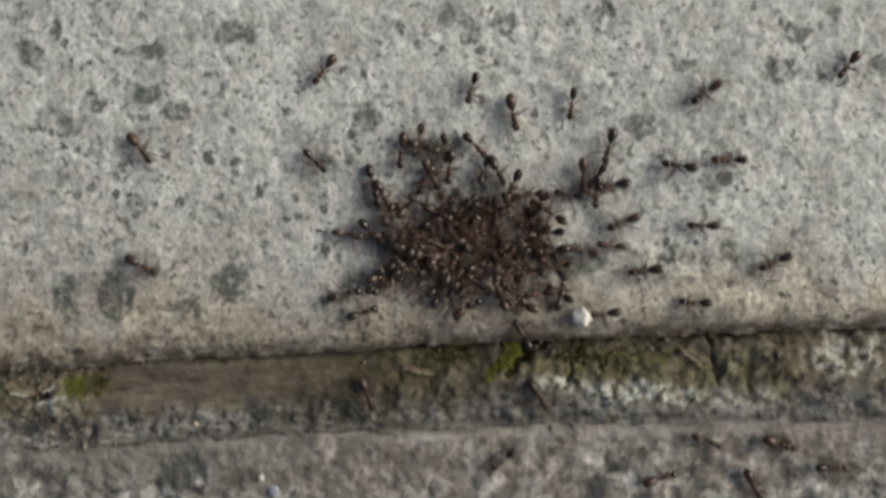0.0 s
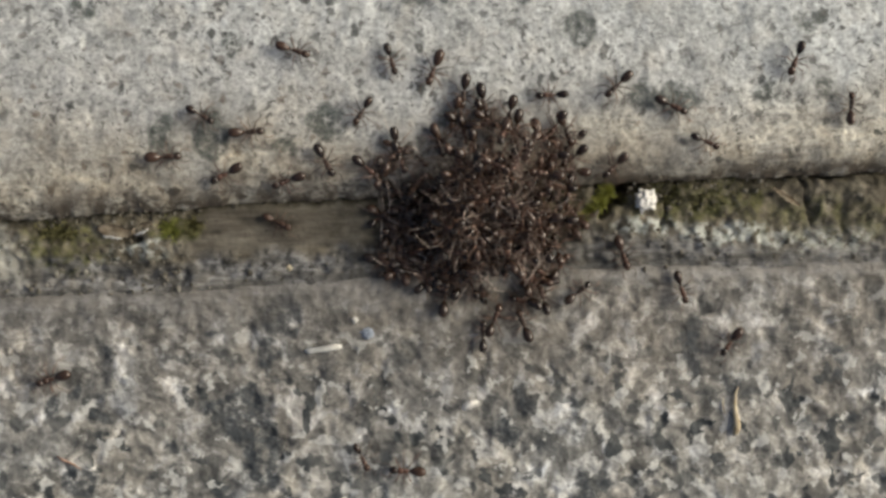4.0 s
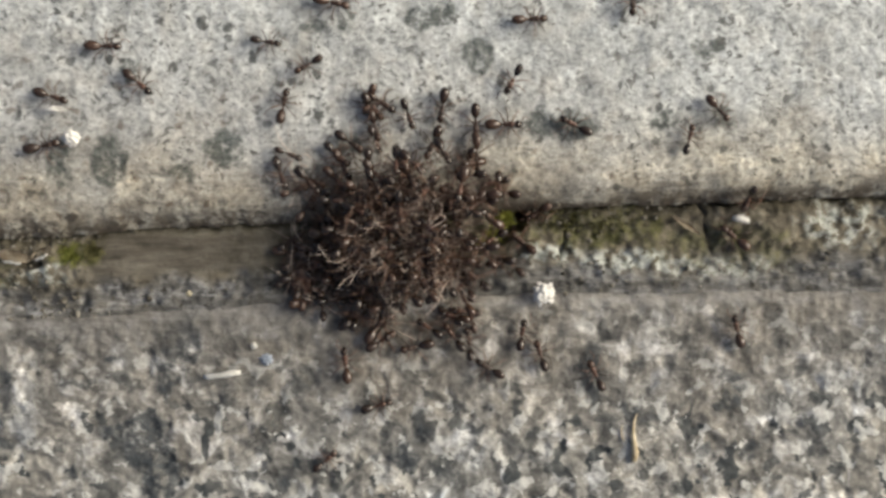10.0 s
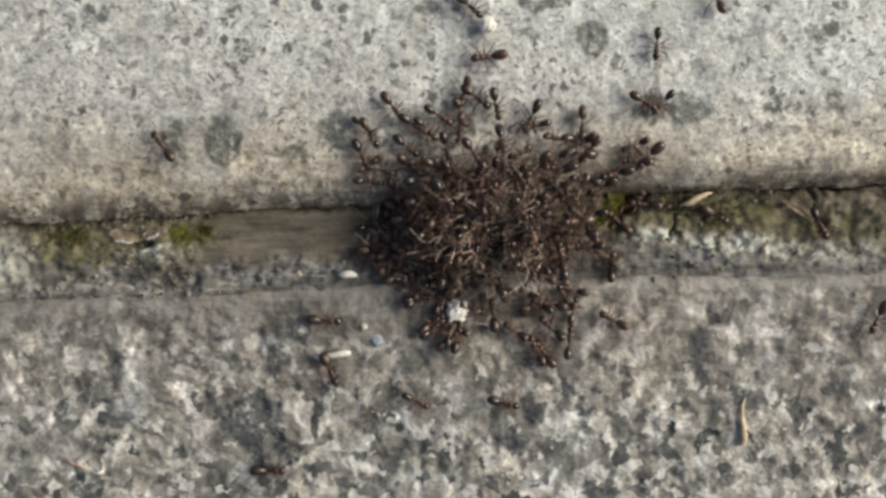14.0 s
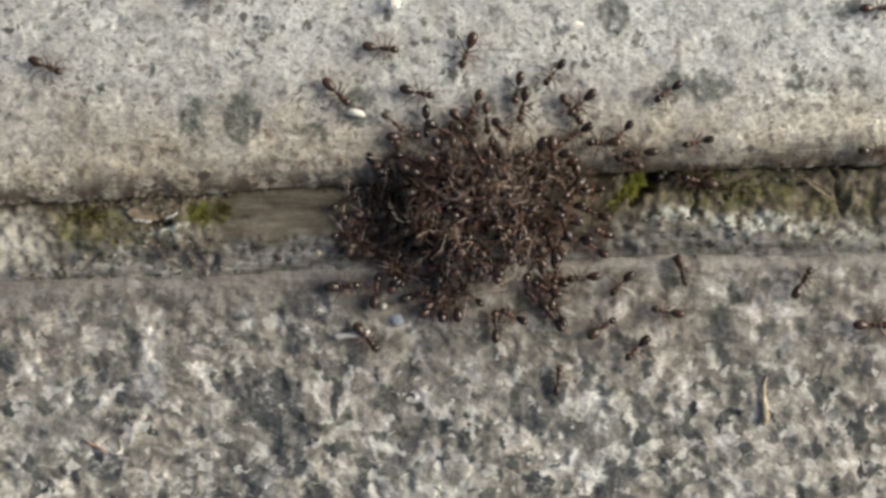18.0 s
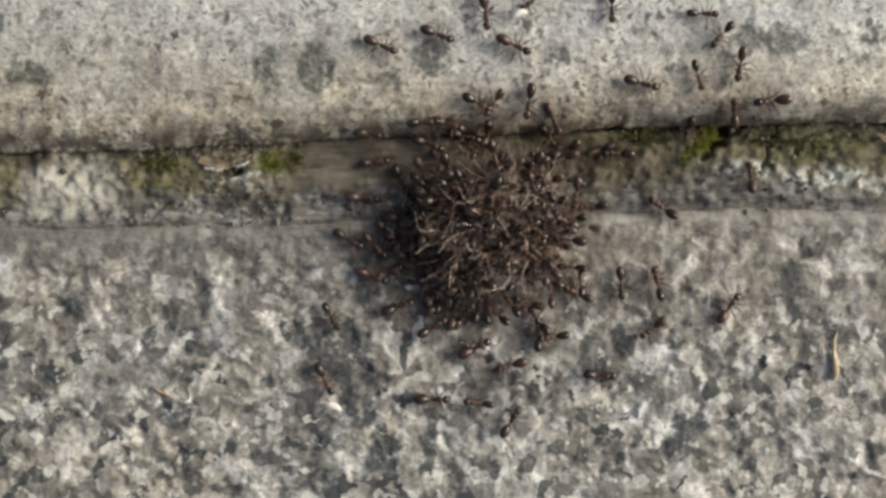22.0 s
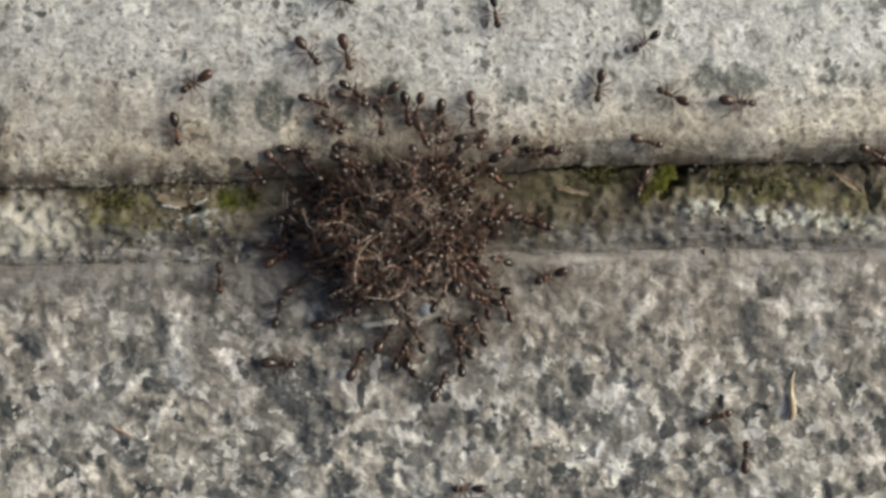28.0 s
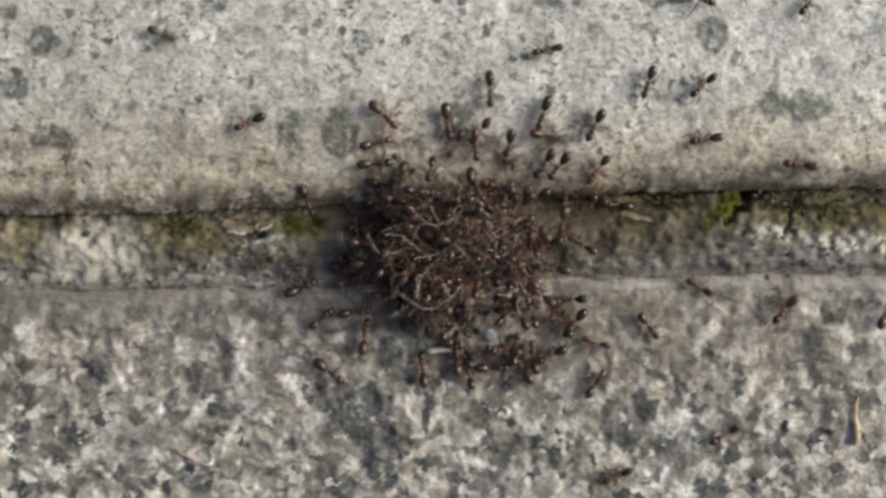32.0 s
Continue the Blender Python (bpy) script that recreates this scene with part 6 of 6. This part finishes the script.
    walk(ants[36], crawl((0, 5.0, 11.3, 361), (1, 3.8, 10.5, 370), (2, -3.1, 6.5, -10), (3, 2.9, 0.3, 374), (4, 1.1, 0.5, 364), (7, 6.4, -7.2, 447), (8, -2.3, -2.4, 350), (9, 4.3, -5.5, 445), (10, 4.3, -4.9, 393), (11, 5.6, -4.9, 514), (12, 2.6, -6.2, 444), (13, -0.1, -12.0, 90), (14, -0.7, -11.4, 77), (17, 4.8, -15.9, 73), (18, 0.9, -12.3, 92), (19, 0.1, -8.6, 83), (20, -4.3, -8.8, 424), (21, -3.2, -7.3, 536), (22, -6.4, -14.3, 442), (23, -7.5, -14.7, 479), (24, -6.7, -15.4, 488), (25, -4.3, -17.8, 45), (28, -6.8, -19.1, 64), (29, -6.3, -19.1, 79), (30, -7.1, -17.0, -12), (31, -5.7, -19.6, 25), (32, 1.8, -16.2, 57)))
    walk(ants[37], crawl((0, 4.0, 12.7, 395), (1, 4.7, 13.9, 301), (2, -1.0, 10.0, -63), (3, -1.5, 7.1, -52), (4, -8.2, 3.6, -41), (7, -0.6, 4.8, 323), (8, 0.6, 4.0, -82), (9, 2.8, 4.8, 227), (10, 4.3, 5.9, -84), (11, 2.4, 6.1, -90), (12, 3.2, 6.8, 258), (13, 0.3, 6.0, -113), (14, -1.8, 1.7, 306), (17, -0.8, 5.9, -63), (18, -2.0, 5.6, -93), (19, -4.4, 8.5, -74), (20, -1.6, 8.4, -92), (21, -10.0, 6.7, -75), (22, -7.6, 3.6, -28), (23, -12.6, 6.4, -39), (24, -19.3, 10.2, -147), (25, -30.3, 6.3, 2), (28, -31.7, 4.1, -79), (29, -20.5, 3.5, -88), (30, -23.5, -4.2, -4), (31, -23.1, 7.8, -140), (32, -31.4, 7.4, -154)))
    walk(ants[38], crawl((0, 15.6, 16.1, 189), (1, 14.2, 17.0, -150), (2, 10.1, 13.9, -103), (3, 9.6, 4.7, 268), (4, 5.4, 5.9, 305), (7, 7.0, 5.6, 259), (8, 5.7, 5.5, -98), (9, 5.4, 4.1, 245), (10, 5.5, 4.8, 295), (11, 8.7, 3.8, -90), (12, 4.7, 7.1, -127), (13, 3.3, 6.5, -96), (14, -0.7, 7.8, -95), (17, 0.1, 9.0, -44), (18, -0.1, 6.7, -86), (19, -1.6, 10.9, -69), (20, 4.6, 16.9, -101), (21, -8.4, 17.2, -129), (22, -3.0, 13.0, -142), (23, -2.8, 10.4, -138), (24, -1.4, 7.2, -45), (25, -2.4, 12.6, -70), (28, -7.4, 5.0, -97), (29, -7.3, 7.1, -117), (30, -7.6, 6.9, -107), (31, -4.5, 13.5, -106), (32, -3.9, 14.7, -167)))
    walk(ants[39], crawl((0, 7.5, 14.4, 335), (1, 8.8, 14.3, 273), (2, 1.8, 10.6, -86), (3, 0.7, 7.3, -72), (4, -1.2, 5.8, -53), (7, -0.7, 6.5, -90), (8, -1.2, 9.4, -90), (9, -0.2, 8.8, -147), (10, 2.1, 9.8, -74), (11, 3.6, 11.1, -106), (12, 2.6, 10.8, -161), (13, 3.7, 9.6, -94), (14, 2.7, 10.1, -78), (17, 2.7, 11.8, -18), (18, 2.7, 9.5, -102), (19, 2.1, 8.2, -94), (20, 3.1, 10.4, -125), (21, -1.4, 9.5, -94), (22, 4.5, 12.5, -89), (23, 1.0, 15.3, -10), (24, 3.2, 8.2, -86), (25, 13.3, 15.8, -28), (28, 7.3, 8.9, -98), (29, 3.1, 7.6, -122), (30, 4.1, 9.1, -158), (31, 10.2, 9.1, 150), (32, 5.6, 11.7, -108)))
    walk(ants[40], crawl((0, 8.5, 9.5, 427), (1, 11.4, 14.7, 219), (2, 8.2, 10.3, 275), (3, 7.1, 6.8, 302), (4, 2.9, 6.9, -26), (7, 2.5, 6.8, 303), (8, 2.6, 7.3, -56), (9, 3.8, 7.3, -168), (10, 5.8, 5.8, 310), (11, 6.0, 6.7, -135), (12, 4.9, 8.9, -148), (13, 4.2, 7.2, 299), (14, 3.1, 6.1, -82), (17, 1.4, 6.1, 298), (18, 1.3, 4.9, -73), (19, -1.3, 6.3, -89), (20, 0.5, 9.5, -80), (21, -6.5, 4.0, -44), (22, -6.8, 1.2, -83), (23, -11.2, 1.1, -83), (24, -9.2, 3.8, -89), (25, -8.3, 7.2, -84), (28, -10.4, 6.4, -79), (29, -6.0, 12.7, -27), (30, 0.1, 6.6, -105), (31, 2.5, 10.4, -155), (32, 0.7, 7.6, -117)))
    walk(ants[41], crawl((0, 7.9, 11.1, 397), (1, 10.4, 14.6, 258), (2, 5.7, 15.3, -88), (3, 5.0, 5.8, -117), (4, 4.2, 5.9, 257), (7, 6.4, 5.6, -101), (8, 2.6, 3.8, 287), (9, 7.8, 0.2, 215), (10, 9.7, 3.9, 253), (11, 10.5, 0.3, 209), (12, 10.8, 1.9, 193), (13, 7.8, 3.4, 234), (14, 9.3, -0.6, 544), (17, 4.4, 7.8, -95), (18, 5.5, 2.9, 272), (19, 6.1, 6.8, -57), (20, 7.5, 15.2, 20), (21, -6.6, 10.8, -78), (22, -4.3, 8.9, -25), (23, -3.9, 4.9, -91), (24, -6.5, 2.2, -142), (25, -7.4, 4.1, -110), (28, -8.9, 3.5, -74), (29, -10.7, 3.7, -83), (30, -12.1, 3.9, 254), (31, -12.8, 7.4, -88), (32, -12.8, 7.6, -80)))
    walk(ants[42], crawl((0, 11.5, 17.9, 256), (1, 9.7, 17.9, -93), (2, -3.7, 20.3, 35), (3, -3.2, 9.3, -56), (4, -8.8, 8.7, -122), (7, -3.4, 9.1, -71), (8, -11.2, 11.8, -68), (9, -5.3, 11.5, -131), (10, -4.3, 15.6, -150), (11, -1.6, 9.7, -90), (12, 2.5, 8.8, -76), (13, -0.9, 6.5, -89), (14, -3.7, 7.8, -44), (17, -4.7, 12.6, -112), (18, -3.5, 4.9, -89), (19, -5.3, 7.1, -31), (20, -2.5, 4.7, -76), (21, -11.6, 1.9, -89), (22, -13.3, -5.4, 333), (23, -15.0, -6.5, -55), (24, -22.6, -7.3, 3), (25, -27.5, -7.4, -11), (28, -27.9, -9.6, -86), (29, -50.2, -6.6, 122), (30, -33.6, -4.7, 106), (31, -50.1, 1.7, -104), (32, -39.3, 15.4, -23)))
    walk(ants[43], crawl((0, 9.7, 8.5, 402), (1, 5.8, 5.8, 404), (2, 2.3, 3.3, 381), (3, 3.7, -1.9, 412), (4, -0.5, -1.8, 348), (7, -0.2, -6.5, 414), (8, -10.8, -2.2, 80), (9, -0.0, 4.5, 262), (10, 1.1, 2.2, 345), (11, -1.1, 5.6, -76), (12, 0.2, 6.6, -58), (13, -3.7, 4.4, -5), (14, -5.5, 6.2, -39), (17, -6.8, 10.2, -153), (18, -5.7, 6.3, -89), (19, -12.0, 11.4, -44), (20, -5.6, 9.6, -60), (21, -30.8, 10.0, 12), (22, -17.2, -1.8, 7), (23, -13.4, -2.9, 330), (24, -20.1, -4.2, -32), (25, -25.1, 2.4, 0), (28, -17.4, 4.8, -23), (29, -15.1, 4.8, -55), (30, -18.7, -6.6, 393), (31, -14.3, 1.9, -81), (32, -17.2, 0.9, 278)))
    walk(ants[44], crawl((0, 4.7, 11.4, 360), (1, -1.6, 9.8, -19), (2, -16.5, -1.9, -32), (3, -5.3, 4.0, -17), (4, -12.1, 4.1, -61), (7, -3.1, 4.8, 280), (8, -11.2, 1.7, -61), (9, -4.8, 7.3, -63), (10, -4.0, 4.7, -49), (11, -5.4, 3.3, -49), (12, -4.2, 1.7, 337), (13, -10.3, -2.0, -82), (14, -4.7, -1.6, 339), (17, -11.7, 4.4, -60), (18, -8.7, 2.2, -20), (19, -16.5, 10.2, 11), (20, -13.1, 6.3, -93), (21, -23.6, 2.1, -94), (22, -13.7, -10.0, -89), (23, -12.5, -9.0, 387), (24, -17.5, -7.9, 346), (25, -16.2, -2.1, 365), (28, -17.5, -3.6, 384), (29, -10.6, 3.5, 311), (30, -14.1, -9.6, 427), (31, -12.7, -9.2, 468), (32, -14.1, -10.1, 439)))
    walk(ants[45], crawl((0, 12.9, 17.8, 294), (1, 12.1, 18.9, -130), (2, 3.4, 18.1, -95), (3, 4.5, 11.0, -95), (4, 0.7, 10.4, -99), (7, 6.4, 13.7, -153), (8, 3.4, 15.7, -92), (9, 6.5, 13.0, -51), (10, 8.3, 11.6, -99), (11, 6.7, 12.7, -99), (12, 7.7, 18.1, -114), (13, 5.6, 23.2, 14), (14, 0.3, 19.3, -42), (17, -8.7, 16.4, -63), (18, -6.3, 9.2, -13), (19, -8.9, 15.4, -2), (20, -3.6, 11.6, -126), (21, -22.1, 15.6, -124), (22, -11.4, 9.8, -20), (23, -12.6, 12.0, -10), (24, -21.6, 12.6, -3), (25, -20.6, 15.5, 6), (28, -16.8, 16.8, -14), (29, -6.8, 17.2, -8), (30, -1.6, 10.9, -47), (31, -1.0, 9.1, 18), (32, -4.1, 8.6, -108)))
    rng = random.Random(8)
    for n, ob in enumerate(heap):
        role = "skirt" if n >= 190 else ("rim", "across", "dome", "across", "rim", "across")[n % 6]
        walk(ob, clinging(rng, role, n % 12 in (0, 4, 7, 9)))
    for n, ob in enumerate(ants):
        steps_of(ob, n)
    walk(star, carried_along((60, 14), (-62, 16), (1.8, 42.0, 9.6), (2, 34.1, 5.0), (3, 22.3, 1.4), (4, 18.0, 0.6), (6.5, 11.0, -0.5), (7, 11.7, -2.0), (8, 12.1, -3.2), (9, 14.1, -5.3), (10, 17.9, -5.7), (11, 18.0, -8.3), (12, 4.2, -14.4), (13, 0.6, -9.4), (14, -0.9, -9.1), (14.5, -3.3, -9.5), (16.5, -17.2, -6.7), (17, -19.4, 1.1), (17.5, -33.5, 9.1)))
    walk(crumb_b, carried_along((24, 6), (-62, 12), (0, 20.6, 4.8), (1, 15.1, 0.9), (1.5, 17.2, -7.1), (2, 2.8, -6.5), (2.5, -8.5, -3.3), (3, -19.2, 1.7), (3.5, -31.1, 9.5), (4, -43.6, 9.8)))
    walk(crumb_c, carried_along((-62, 4), (6, -40), (0.5, -9.0, 2.2), (1, -3.0, 0.0), (1.5, 0.8, -3.5), (2, 3.0, -1.5), (2.5, -0.1, -5.9), (3, 0.5, -15.5), (3.5, -0.8, -15.2), (4, 1.3, -18.8), (4.5, 4.6, -24.1)))
    walk(crumb_d, carried_along((-62, -6), (-62, 12), (7.5, -26.4, -5.3), (8, -23.8, -8.9), (8.5, -24.2, -3.6), (9, -21.0, 1.6), (9.5, -27.8, 2.9), (10, -26.1, 8.9), (10.5, -34.1, 9.2)))
    walk(crumb_e, carried_along((60, 6), (60, 10), (6.5, 23.1, 4.2), (7, 18.5, 0.5), (7.5, 25.1, 7.4)))
    walk(crumb_f, carried_along((60, 6), (60, -8), (9.5, 38.9, 4.5), (10, 36.8, 1.3), (10.5, 43.8, -6.2)))
    walk(crumb_g, carried_along((-4, 42), (8, 42), (10.5, -3.8, 16.7), (11, -3.5, 9.1), (12, -5.4, 3.4), (13, -0.9, 15.3), (14, 1.8, 17.7), (14.5, 7.1, 24.4)))
    walk(crumb_h, carried_along((-62, 12), (-62, -12), (10.5, -11.4, 10.2), (11, -8.9, 6.0), (12, -11.4, 5.7), (13, -10.0, -4.3), (14, -11.2, -5.8), (14.5, -11.1, -7.6)))
    walk(crumb_i, carried_along((60, 20), (-14, 42), (16.5, 30.5, 15.5), (17, 17.4, 7.7), (18, 8.0, 15.4), (19, 6.5, 16.8), (20, 3.6, 14.2), (21, 7.5, 20.3), (22, -4.1, 11.8), (23, -4.7, 9.2), (24, -17.0, 9.6), (25, -12.7, 18.5)))
    walk(crumb_j, carried_along((-62, 14), (-24, -42), (16.5, -15.7, 12.8), (17, -15.6, 9.6), (18, -12.2, 7.2), (19, -13.0, 3.3), (20, -19.0, -11.4), (21, -16.9, -22.1), (22, -21.0, -25.1), (23, -11.2, -20.1), (24, -19.0, -24.3), (25, -22.4, -21.6), (25.5, -23.2, -27.5)))
    walk(crumb_l, carried_along((-9, 42), (-10, 42), (16.5, -9.3, 22.5), (17, -10.8, 18.8), (17.5, -8.8, 18.3), (18, -8.8, 17.4), (18.5, -10.3, 21.5)))
    walk(husk, carried_along((60, 12), (60, 4), (10.5, 52, 14), (11, 33.5, 7.2), (12, 22.6, 4.9), (13, 12.3, -7.2), (14, 21.9, 1.7), (16, 45, 2)))
    walk(pupa, [(t, pose(x * MM, y * MM, z * MM, 0, 0, 8 * t)) for t, x, y, z in ((0, 8, 13, 0.6), (4, 6, 3, 1), (8, 4, 2, 1), (14, 2, 3, 1), (19, -3, 1, 1), (22, -6, -4, 1), (23.4, -8, -4, 2.5), (24, -9, -3.8, 5.8), (25, -7.2, -3, 5.8), (26, -7, -3, 4), (28, -10, -3, 1), (32, -12, -3, 1))])


motions()
